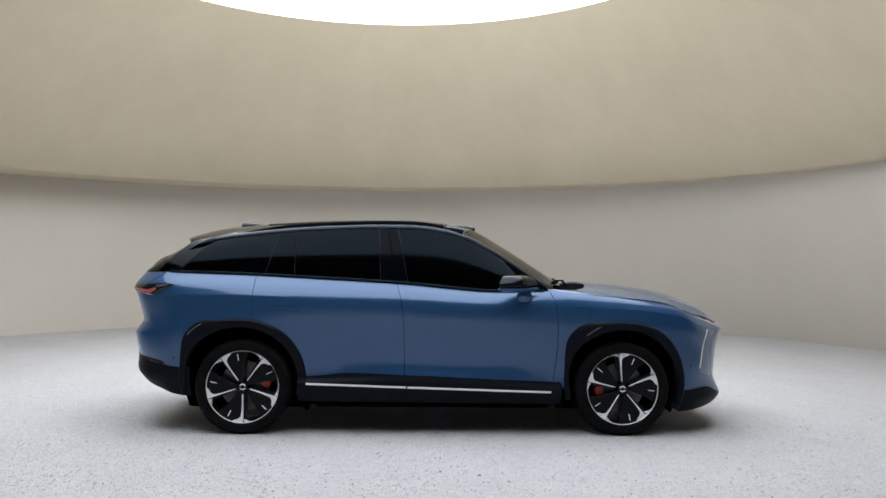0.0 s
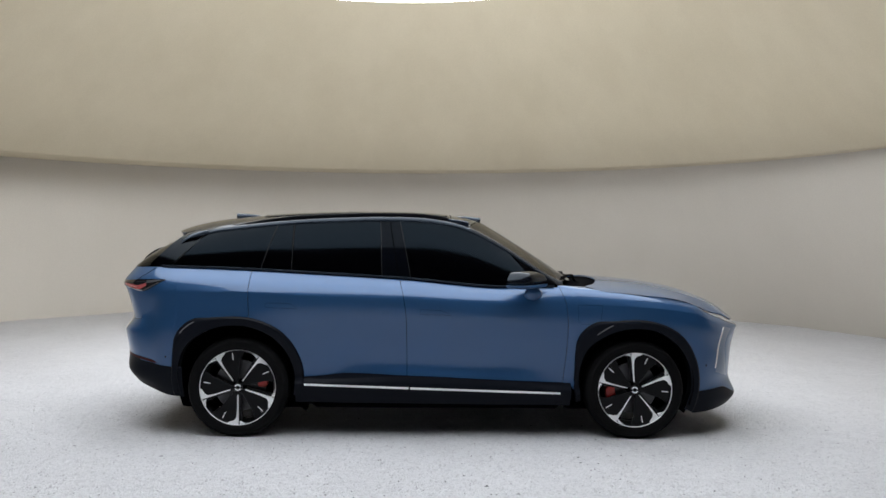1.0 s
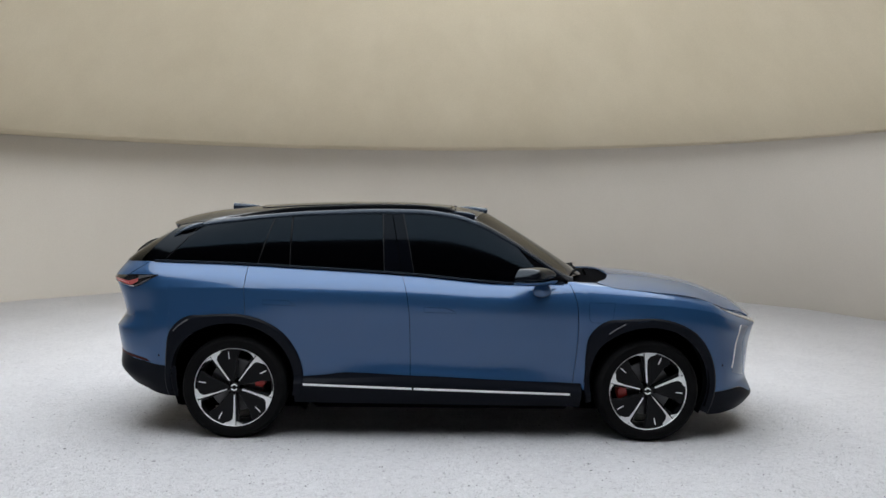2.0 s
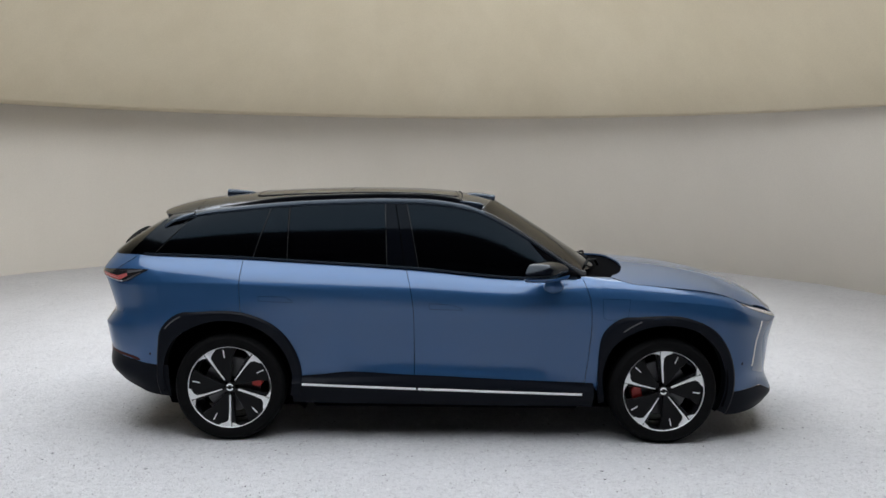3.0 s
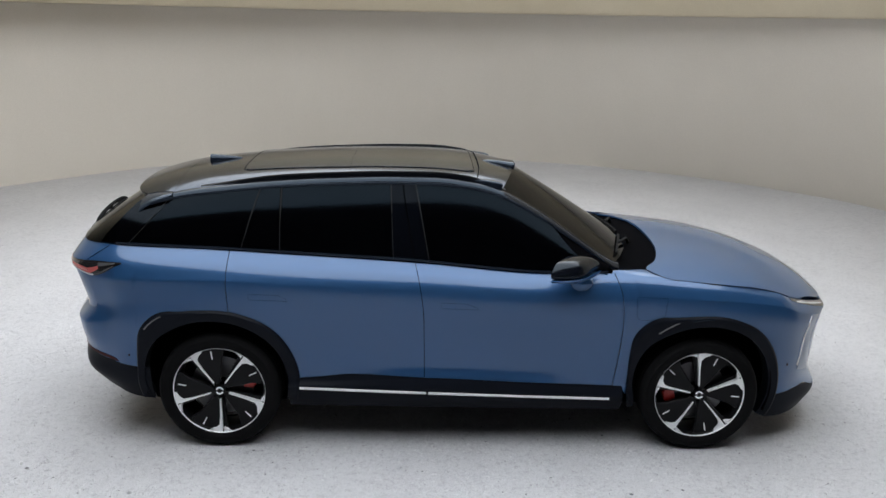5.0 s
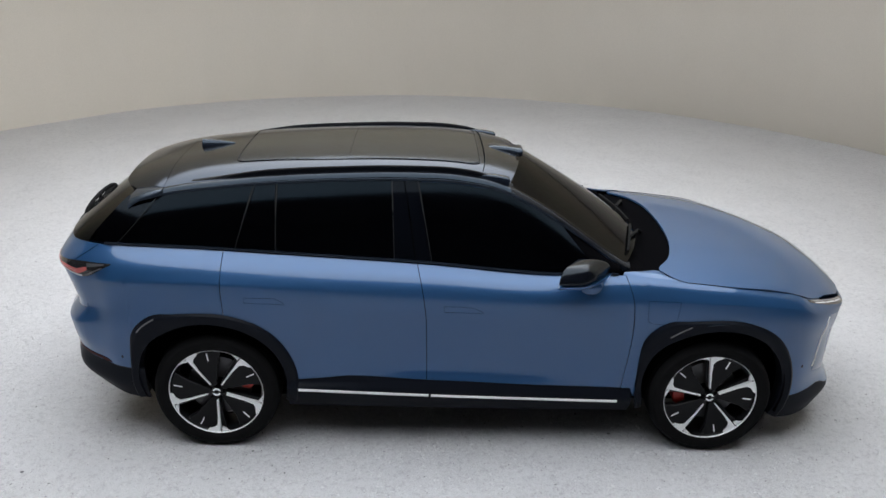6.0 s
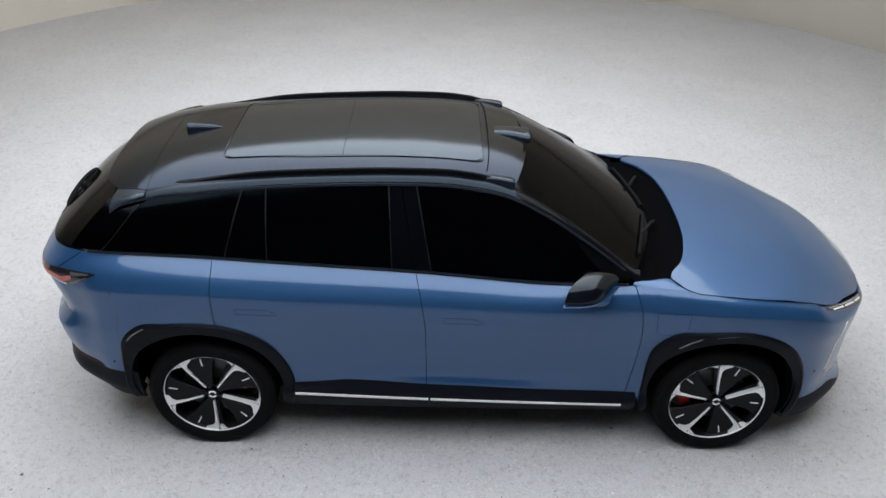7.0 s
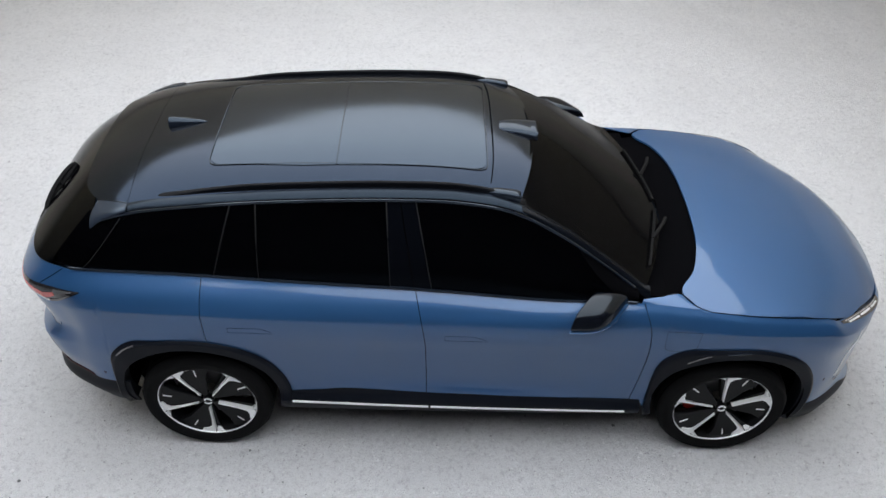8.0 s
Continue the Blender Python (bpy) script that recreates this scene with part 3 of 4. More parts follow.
for side in (-1, 1):
    quarter_pane(side)
    sail_panel(side)
    front_pane(side)
    cabin_panel("fixed_window", (-1.335, -1.232), (-1.113, -1.118), 0.045, 0.95, GLASS, side, "narrow dark fixed pane", parent=DOORS["rear_door", side])
    cabin_panel("rear_window_pane", (-1.100, -1.105), (-0.430, -0.452), 0.045, 0.95, GLASS, side, "dark rear door window", parent=DOORS["rear_door", side])
    cabin_panel("pillar_cover", (-0.424, -0.447), (-0.305, -0.384), 0.03, 0.96, PILLAR, side, "gloss black door pillar", parent=DOORS["rear_door", side])
    cabin_panel("pillar_cover", (-0.298, -0.378), (-0.214, -0.306), 0.03, 0.96, PILLAR, side, "gloss black door pillar", parent=DOORS["front_door", side])
    for xb, xe in ((-1.340, -1.237), (-1.1065, -1.1115), (-0.427, -0.4495), (-0.3015, -0.381), (-0.2095, -0.303)):
        tube("window_channel", [flip(green(xb + (xe - xb) * k, k, -0.014), side) for k in np.linspace(0.02, 0.98, 10)], 0.03, 0.012, LINER, car)
        if xb == -0.3015:
            continue
        tube("window_seal", [flip(green(xb + (xe - xb) * k, k, -0.001), side) for k in np.linspace(0.03, 0.96, 16)], 0.007, 0.006, SEAL, car, "thin grey seal between the panes", 6)

# roof, windscreen, rear window
def roof_point(x0, x1, w):
    def f(u, v):
        a = -1 + 2 * u
        y = a * w
        xf = x1 - 0.11 * (y / 0.65) ** 2 if x1 > 0.3 else x1
        xr = x0
        x = xr + (xf - xr) * v
        e = EDGE(x)[0]
        y = a * ((e - 0.046) if w > 0.6 else w)
        return (x, y, roof_z(x, y))
    return f


sheet("roof", roof_point(-1.775, 0.340, 0.65), 80, 60, ROOF, car, "gloss black roof reflecting the skylight")


def roof_side(side):
    def f(u, v):
        x = -1.775 + 2.04 * u
        e = EDGE(x)
        y = e[0] - 0.046 * v
        return (x, side * (y + 0.004 * math.sin(math.pi * v)), e[1] + 0.022 * v + 0.005 * math.sin(math.pi * v))
    return sheet("roof_side", f, 60, 6, RAIL, car, "gloss black roof edge above the windows", 0.012)


for side in (-1, 1):
    roof_side(side)


def glass_roof(x0, x1, rear):
    """One roof pane with two rounded corners, at its rear or front end."""
    def f(u, v):
        a, b = -1 + 2 * u, 0.5 - 0.5 * math.cos(math.pi * v)
        x = x0 + (x1 - x0) * b
        w = 0.436 - 0.03 * float(np.clip((x + 0.9) / -0.5, 0, 1))
        d = min(0.06, (x - x0) if rear else (x1 - x))
        w += -0.06 + math.sqrt(max(0.06**2 - (0.06 - d) ** 2, 0.0))
        y = a * w
        return (x, y, roof_z(x, y) + 0.004)
    return sheet("glass_panel", f, 32, 32, ROOF_PANE, car, "dark panoramic roof glass", 0.008)


glass_roof(-1.385, -0.720, True)
glass_roof(-0.714, 0.065, False)


def roof_seam(x0, x1, w0, w1, mat, width):
    """A rounded outline round a roof pane."""
    pts = []
    r = 0.05
    for cx, cy, a0 in ((x1 - r, w1 - r, 0), (x0 + r, w0 - r, 90), (x0 + r, -w0 + r, 180), (x1 - r, -w1 + r, 270)):
        for a in np.linspace(a0, a0 + 90, 6):
            pts.append((cx + r * math.cos(radians(a)), cy + r * math.sin(radians(a))))
    path = []
    for (xa, ya), (xb, yb) in zip(pts, pts[1:] + pts[:1]):
        k = max(1, int(math.hypot(xb - xa, yb - ya) / 0.05))
        for i in range(k):
            x, y = xa + (xb - xa) * i / k, ya + (yb - ya) * i / k
            path.append((x, y, roof_z(x, y) + 0.003))
    return tube("roof_seam", path, width, 0.006, mat, car, "dark seal round the roof glass", 6, True)


roof_seam(-1.393, 0.073, 0.412, 0.442, GLOSS, 0.005)
tube("roof_seam", [(-0.717, y, roof_z(-0.717, y) + 0.004) for y in np.linspace(-0.43, 0.43, 30)], 0.005, 0.005, GLOSS, car, "dark seal between the roof panes", 6)
tube("roof_seam", [(0.108 - 0.02 * (y / 0.5) ** 4, y, roof_z(0.1, y) + 0.003) for y in np.linspace(-0.52, 0.52, 30)], 0.006, 0.004, SEAM, car, "", 6)


def screen(u, v):
    a = -1 + 2 * u
    v = v * 1.05
    x = 0.925 - 0.665 * v
    e = EDGE(x)
    bow = 4 * v * (1 - v)
    cx, cz = 1.13 - 0.762 * v + 0.004 * bow, 1.156 + 0.474 * v + 0.008 * bow
    t = abs(a) ** 1.75
    return (cx + (x - cx) * t, a * (e[0] - 0.035), cz + (e[1] + 0.034 - 0.014 * v - cz) * t)


sheet("windscreen", screen, 44, 30, SCREEN, car, "raked windscreen reflecting the cream wall", 0.006)


def pillar(side):
    def f(u, v):
        x = 0.945 - 0.70 * v
        e = EDGE(min(x, 0.93))
        c = (u - 0.5) * 2
        return (x, side * (e[0] + 0.012 - 0.050 * u - 0.004 * c * c), e[1] - 0.016 + 0.052 * u - 0.012 * v * u + 0.010 * (1 - c * c))
    return sheet("windscreen_pillar", f, 6, 26, MIRROR, car, "gloss black windscreen pillar", 0.02)


for side in (-1, 1):
    pillar(side)


def spoiler(u, v):
    a = -1 + 2 * u
    x = -1.777 - (0.295 - 0.03 * a * a - 0.09 * max(0.0, (abs(a) - 0.6) / 0.4) ** 2.5) * v
    y = a * (0.606 - 0.055 * v)
    z = ROOF_C(x) - (ROOF_C(-1.776) - roof_z(-1.776, a * 0.606)) * (1 - 0.28 * v * a * a)
    return (x, y, z - 0.016 * v * v)


sheet("roof_spoiler", spoiler, 40, 16, ROOF, car, "gloss black roof spoiler", 0.075)


def spoiler_fin(side):
    """The spoiler's end blade: it rolls over from the top face and drops to a point behind the quarter window."""
    def f(u, v):
        top = np.array(spoiler(1.0, 0.985 * u))
        x = -1.777 - 0.195 * u
        e = EDGE(x)
        low = np.array((x, e[0] + 0.014 * min(1.0, 4 * u), e[1] + 0.003 - 0.038 * u**3))
        p = top * (1 - v) + low * v
        roll = 0.020 * math.sin(math.pi * v) ** 0.7
        return (p[0] - 0.012 * u * math.sin(math.pi * v), side * (p[1] + roll), p[2] + 0.006 * math.sin(math.pi * v))
    sheet("spoiler_fin", f, 20, 18, FIN, car, "gloss black end blade of the spoiler", 0.006)
    tube("fin_edge", [flip(spoiler(1.0, t), side, 0.004) for t in np.linspace(0.02, 0.95, 16)], 0.006, 0.006, GLOSS, car, "bright rolled edge of the spoiler", 6)


for side in (-1, 1):
    spoiler_fin(side)


def rear_glass(u, v):
    a = -1 + 2 * u
    t = a * a
    b = hull(2.75 * abs(a), 8.0)
    top = np.array((-2.02 + 0.05 * t, 0.63 * abs(a), 1.520 - 0.06 * t))
    p = np.array((b[0], b[1], b[2] + 0.004)) * (1 - v) + top * v
    return (p[0] - 0.03 * 4 * v * (1 - v), math.copysign(p[1], a), p[2])


sheet("rear_screen", rear_glass, 40, 16, GLASS, car, "dark sloping rear window", 0.006)


def rear_pillar(side):
    def f(u, v):
        top = np.array((-1.985 + 0.225 * u, 0.605 + 0.040 * u, 1.486 + 0.026 * u))
        foot = np.array((-2.20 + 0.17 * u, 0.738 + 0.062 * u, 1.256))
        p = foot * (1 - v) + top * v
        return (p[0], side * (p[1] + 0.02 * 4 * v * (1 - v)), p[2] + 0.008 * 4 * v * (1 - v))
    return sheet("rear_pillar", f, 8, 14, GLASS, car, "dark glass rear pillar", 0.02)


def pillar_line(side):
    """The thin bright edge between the rear pillar and the quarter window."""
    ends = [green(-2.015 + 0.225 * k, max(0.04, k), 0.002) for k in np.linspace(0.03, 0.93, 14)]
    tube("pillar_seal", [flip(p, side) for p in ends], 0.004, 0.004, SEAL, car, "thin seal behind the quarter window", 6)


def roof_rail(side):
    """A slim black bar standing on the roof's edge and tapering into it at both ends."""
    section = smooth_curve([(0, -0.052, 0.016), (0.3, -0.056, 0.040), (0.42, -0.060, 0.050), (0.55, -0.068, 0.053), (0.7, -0.077, 0.050), (0.82, -0.082, 0.040), (1.0, -0.086, 0.014)])
    def f(u, v):
        x = -1.72 + 1.98 * u
        grow = float(np.clip(min(u / 0.30, (1 - u) / 0.12), 0.0, 1.0))
        grow = grow * grow * (3 - 2 * grow)
        e = EDGE(x)
        dy, dz = section(v)
        y = e[0] + dy
        flat = roof_z(x, min(y, e[0] - 0.046)) - 0.002
        return (x, side * y, flat + (max(e[1] + dz, flat) - flat) * grow)
    sheet("roof_rail", f, 60, 20, RAIL_BLACK, car, "slim black roof rail", 0.004)


for side in (-1, 1):
    rear_pillar(side)
    pillar_line(side)
    tube("belt_trim", [flip(green(x, 0.018, 0.004), side) for x in np.linspace(-2.08, 0.87, 60)], 0.010, 0.015, GLOSS, car, "black window-sill trim")
    tube("window_trim", [flip(green(x, 0.975, 0.004), side) for x in np.linspace(-1.90, 0.86, 74)], 0.012, 0.016, GLOSS, car, "dark trim over the windows")
    roof_rail(side)

# inner body in near-black: its colour holds the shade behind panel gaps and glass
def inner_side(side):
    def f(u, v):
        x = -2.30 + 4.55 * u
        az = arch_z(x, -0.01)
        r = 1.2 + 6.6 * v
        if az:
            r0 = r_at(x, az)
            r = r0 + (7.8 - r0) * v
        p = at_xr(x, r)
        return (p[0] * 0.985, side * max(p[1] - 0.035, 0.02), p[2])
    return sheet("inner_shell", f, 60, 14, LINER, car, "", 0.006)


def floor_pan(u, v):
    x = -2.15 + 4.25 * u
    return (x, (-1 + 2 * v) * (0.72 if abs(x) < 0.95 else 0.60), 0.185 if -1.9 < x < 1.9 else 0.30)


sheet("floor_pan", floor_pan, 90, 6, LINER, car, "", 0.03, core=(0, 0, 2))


# added black sheet at belt height, in place of the shaded, unbuilt cabin
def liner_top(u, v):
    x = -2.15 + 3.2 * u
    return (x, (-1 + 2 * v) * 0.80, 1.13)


sheet("cabin_dark_sheet", liner_top, 20, 6, LINER, car, "", 0.02)
for side in (-1, 1):
    inner_side(side)


# sills and cladding
def sill(side):
    def f(u, v):
        x = -1.06 + 2.06 * u
        r = 2.0 * v
        p = at_xr(x, r)
        step = 0.010 * math.sin(math.pi * v) ** 0.5 if v > 0 else 0
        top = 0.0
        return (p[0], side * (p[1] + step), p[2] + top)
    return sheet("sill", f, 50, 12, CLAD, car, "dark lower sill cladding", 0.02)


def sill_flare(side):
    """The dark band over the sill that rises towards the rear wheel."""
    up = smooth_curve([(-1.04, 0.452), (-0.83, 0.470), (-0.70, 0.486), (-0.62, 0.486), (-0.3, 0.474), (0.3, 0.450), (0.94, 0.424)])
    def f(u, v):
        x = -1.04 + 1.98 * u
        z = 0.40 + (up(x) - 0.40) * v
        return (x, side * (side_y(x, z) + 0.006 - 0.003 * v), z)
    return sheet("sill_band", f, 40, 4, CLAD, car, "dark band above the sill", 0.01)


for side in (-1, 1):
    sill(side)
    sill_flare(side)
    for x0, x1 in ((-0.992, -0.218), (-0.205, 0.916)):
        pts = []
        for x in np.linspace(x0, x1, 24):
            z = 0.3795 - (x + 0.213) * 0.0290
            pts.append((x, side * (at_xr(x, r_at(x, z))[1] + 0.011), z))
        tube("sill_strip", pts, 0.010, 0.016, STRIP, car, "thin satin silver strip on the sill")


def arch(side, wx):
    def f(u, v):
        deg = -22 + 214 * u if wx > 0 else -8 + 197 * u
        a, held = radians(deg), float(np.clip(deg, -10, 192))
        r0, r1 = outer(wx, held), INNER(held)
        t = min(v / 0.75, 1.0)
        rad = r0 + (r1 - r0) * t
        x, z = wx + rad * math.cos(a), HUB_Z + rad * math.sin(a)
        ro = r0
        xs, zs = wx + ro * math.cos(a), HUB_Z + ro * math.sin(a)
        y = side_y(xs, zs) + 0.004 + 0.016 * min(1.0, t * 6) - 0.004 * t
        if v > 0.75:
            y -= (v - 0.75) / 0.25 * 0.10
        return (x, side * y, z)
    ob = sheet("arch_trim", f, 64, 12, CLAD, car, "dark angular wheel-arch cladding", 0.008, core=(wx, 0, HUB_Z))
    pts = []
    for t in np.linspace(0, 1, 6):
        deg = 127 - 15 * t if wx > 0 else 137 - 14 * t
        a, ro = radians(deg), outer(wx, deg)
        rad = 0.519 + 0.006 * t if wx > 0 else ro * 0.55 + INNER(deg) * 0.45 + 0.012
        dx, dz = (0, 0) if wx > 0 else (-0.006, 0.020)
        pts.append((wx + rad * math.cos(a) + dx, side * (side_y(wx + ro * math.cos(a), HUB_Z + ro * math.sin(a)) + 0.018), HUB_Z + rad * math.sin(a) + dz))
    tube("arch_marker", pts, 0.006, 0.010, SILVER_SMOKE, ob, "slim grey marker on the arch")
    if wx > 0:
        pts = []
        for t in np.linspace(0, 1, 8):
            a = radians(103 - 14 * t)
            ro = outer(wx, math.degrees(a))
            rad = 0.514
            pts.append((wx + rad * math.cos(a), side * (side_y(wx + ro * math.cos(a), HUB_Z + ro * math.sin(a)) + 0.017), HUB_Z + rad * math.sin(a)))
        tube("arch_marker", pts, 0.006, 0.014, GLOSS, ob, "dark gloss marker on the arch")
    # wheel well
    def g(u, v):
        lo = -16 if wx > 0 else -4
        a = radians(lo + ((188 if wx > 0 else 185) - lo) * u)
        rad = INNER(float(np.clip(math.degrees(a), -10, 192))) + 0.015
        return (wx + rad * math.cos(a), side * (0.905 - 0.335 * v), HUB_Z + rad * math.sin(a))
    sheet("wheel_well", g, 40, 4, LINER, car, "", 0.006, core=(wx, 0, HUB_Z))
    slab("well_back", [(wx + 0.53 * math.cos(t), HUB_Z + 0.53 * math.sin(t) if math.sin(t) > -0.5 else 0.16) for t in np.linspace(0, 2 * math.pi, 40)[:-1]], side * 0.60, side * 0.58, LINER, car)


for side in (-1, 1):
    for wx in ARCH_X:
        arch(side, wx)


# wheels
def polar(r, deg):
    return (r * math.cos(radians(deg)), r * math.sin(radians(deg)))


def build_wheel(turn, caliper_deg):
    """A wheel at the origin whose outer face looks towards -y."""
    tyre_profile = [(0.268, 0.105), (0.285, 0.118), (0.33, 0.128), (0.353, 0.118), (0.367, 0.098), (0.372, 0.06), (0.373, 0.0), (0.372, -0.06), (0.366, -0.095), (0.352, -0.117), (0.342, -0.127), (0.335, -0.1285), (0.331, -0.1265), (0.32, -0.128), (0.30, -0.123), (0.284, -0.115), (0.276, -0.105)]
    w = lathe("wheel", [(0.262, 0.10), (0.272, 0.10), (0.258, 0.04), (0.255, -0.05), (0.268, -0.098), (0.274, -0.104)], DARKRIM, None, "")
    lathe("tyre", tyre_profile, RUBBER, w, "black low-profile tyre", 96)
    for y in (-0.075, -0.03, 0.03, 0.075):
        lathe("tread_groove", [(0.3736, y - 0.004), (0.3736, y + 0.004)], LINER, w, "", 72)
    lathe("rim_lip", [(0.2755, -0.100), (0.2765, -0.108), (0.2790, -0.1105), (0.2815, -0.110), (0.2825, -0.104)], SILVER, w, "bright machined rim lip", 96)
    lathe("brake_disc", [(0.05, -0.01), (0.06, -0.015), (0.19, -0.015), (0.19, 0.012), (0.06, 0.012)], DISC, w, "steel brake disc")
    cal = [polar(r, caliper_deg + d) for r, d in ((0.140, -13), (0.19, -15), (0.208, -9), (0.211, 0), (0.208, 9), (0.19, 15), (0.140, 13), (0.136, 0))]
    slab("caliper", cal, -0.045, 0.03, CALIPER, w, "red brake caliper", 0.006)
    for i in range(5):
        g = turn + 72 * i
        blade = [polar(0.045, g + 34), polar(0.12, g + 29), polar(0.20, g + 29), polar(0.262, g + 25)]
        blade += [polar(0.270, g + 25 + k * 6) for k in range(1, 8)] + [polar(0.270, g + 70)]
        blade += [polar(0.20, g + 71), polar(0.06, g + 72), polar(0.03, g + 55)]
        slab("blade", blade, -0.092, -0.062, DARKRIM, w, "gloss black wheel blade", 0.004)
        strip = [polar(0.058, g - 5.5), polar(0.058, g + 1), polar(0.277, g - 0.8), polar(0.277, g - 7), polar(0.277, g - 13), polar(0.277, g - 18.5), polar(0.265, g - 16.5), polar(0.250, g - 9.5), polar(0.230, g - 4.9), polar(0.17, g - 3.6), polar(0.11, g - 4.0)]
        slab("spoke", strip, -0.104, -0.07, SILVER, w, "machined silver spoke face", 0.0012)
        foot = [polar(0.277, g + 0.9), polar(0.252, g + 1.1), polar(0.262, g + 5), polar(0.270, g + 10), polar(0.277, g + 14)]
        slab("spoke_foot", foot, -0.103, -0.075, SILVER, w, "machined silver foot", 0.001)
        dash = [polar(0.205, g + 43.2), polar(0.205, g + 44.9), polar(0.255, g + 44.5), polar(0.255, g + 42.7)]
        slab("dash_inlay", dash, -0.0955, -0.085, SILVER, w, "short silver inlay", 0.0006)
        back = [polar(0.05, g - 8), polar(0.05, g + 8), polar(0.268, g + 5), polar(0.268, g - 8)]
        slab("spoke_back", back, -0.078, -0.04, DARKRIM, w, "", 0.002)
        nut = [np.array(polar(0.055, g + 36)) + np.array(polar(0.011, 40 * k)) for k in range(9)]
        slab("wheel_nut", [tuple(q) for q in nut], -0.088, -0.07, DARKRIM, w, "", 0.003)
    cap = lathe("hub_cap", [(0.0005, -0.101), (0.026, -0.100), (0.031, -0.096), (0.032, -0.07)], DARKRIM, w, "black hub cap")
    for a0, a1, r in ((15, 165, 0.019), (205, 335, 0.020)):
        outline = [polar(r + 0.006, a) for a in np.linspace(a0, a1, 9)] + [polar(r - 0.004, a) for a in np.linspace(a1, a0, 9)]
        slab("badge", outline, -0.1035, -0.098, SILVER, cap, "plain silver badge", 0.0005)
    return w


def place_wheel(w, x, side):
    w.parent = car
    w.matrix_basis = pose(x, side * 0.838, HUB_Z, 0, 0, 0 if side < 0 else 180)
    return w


place_wheel(build_wheel(-87.8, 12), -WHEEL_X, -1)
place_wheel(build_wheel(-47.0, 190), WHEEL_X, -1)
place_wheel(build_wheel(-70, 168), -WHEEL_X, 1)
place_wheel(build_wheel(-30, -12), WHEEL_X, 1)

# lamps
def tail_lamp(side):
    low = smooth_curve([(1.3, 6.62), (2.1, 6.40), (2.75, 6.08), (3.3, 6.52), (3.72, 6.98)])
    high = smooth_curve([(1.3, 7.10), (2.2, 7.12), (3.0, 7.10), (3.72, 7.05)])
    def f(u, v):
        s = 1.3 + 2.42 * u
        r = low(s) + (high(s) - low(s)) * v
        return flip(hull(s, r), side, 0.004)
    lamp = sheet("tail_lamp", f, 30, 8, SMOKE, car, "smoked tail lamp with red light bands", 0.01)
    def band(s0, s1, a0, a1, b0, b1):
        """A strip of lens whose lower and upper edges run from a0, b0 to a1, b1 of the lamp's height."""
        def h(u, v):
            s = s0 + (s1 - s0) * u
            lo, hi = a0 + (a1 - a0) * u, b0 + (b1 - b0) * u
            r = low(s) + (high(s) - low(s)) * (lo + (hi - lo) * v)
            return flip(hull(s, r), side, 0.008)
        return h
    sheet("red_band", band(1.35, 2.62, 0.45, 0.16, 0.95, 0.52), 18, 3, RED, lamp, "red light band", 0.004)
    sheet("red_band", band(2.64, 2.98, 0.16, 0.42, 0.52, 0.66), 8, 2, RED, lamp, "red light band", 0.004)
    sheet("lamp_blade", band(1.5, 2.6, 0.60, 0.30, 0.70, 0.38), 14, 2, PINK, lamp, "pale pink light guide", 0.006)
    sheet("lamp_edge", band(1.6, 2.76, 0.02, 0.02, 0.14, 0.13), 14, 2, WHITE_LENS, lamp, "pale lower lens edge", 0.003)
    sheet("lamp_edge", band(2.76, 3.5, 0.02, 0.1, 0.13, 0.3), 10, 2, SILVER_SMOKE, lamp, "", 0.003)
    sheet("lamp_blade", band(3.0, 3.55, 0.62, 0.60, 0.90, 0.90), 8, 2, SILVER_SMOKE, lamp, "smoky silver inner lens", 0.003)


def head_lamp(side):
    def f(u, v):
        s = 11.90 + 1.30 * u
        lo = 7.62 - 0.50 * math.sin(math.pi * min(1.0, u * 0.62)) ** 0.8
        return flip(hull(s, lo + (7.97 - lo) * v), side, 0.006)
    lamp = sheet("head_lamp", f, 24, 5, SMOKE, car, "slim smoked headlamp with bright bars", 0.01)
    def g(s0, s1, a, b):
        def h(u, v):
            s = s0 + (s1 - s0) * u
            lo = 7.30
            return flip(hull(s, lo + 0.66 * (a + (b - a) * v)), side, 0.010)
        return h
    for s0, s1 in ((12.12, 12.42), (12.46, 12.74), (12.78, 13.05)):
        sheet("lamp_bar", g(s0, s1, 0.30, 0.62), 6, 2, LAMP_WHITE, lamp, "bright headlamp bar", 0.004)
    sheet("lamp_eyebrow", g(12.05, 13.1, 0.82, 0.90), 12, 1, LAMP_WHITE, lamp, "thin light guide", 0.004)


def day_light(side):
    def f(u, v):
        r = 2.75 + 3.0 * v
        s = 11.98 + 0.34 * v + 0.045 * u
        return flip(hull(s, r), side, 0.005)
    def g(u, v):
        r = 2.55 + 3.35 * v
        s0, s1 = 12.03 + 0.34 * v, 12.75 - 0.25 * math.sin(math.pi * v)
        return flip(hull(s0 + (s1 - s0) * u, r - 0.35 * u * (1 - v)), side, 0.003)
    vent = sheet("corner_vent", g, 10, 14, VENT, car, "pale satin panel at the bumper's corner", 0.005)
    sheet("day_light", f, 3, 14, LAMP_WHITE, vent, "vertical white running light", 0.006)


def reflector(side):
    def f(u, v):
        s = 1.7 + 1.55 * u
        return flip(hull(s, 2.05 + 0.15 * v * min(1.0, 8 * (1 - u) + 0.2)), side, 0.004)
    sheet("rear_reflector", f, 12, 2, DARK_RED, car, "thin dark red reflector above the rear skirt", 0.004)


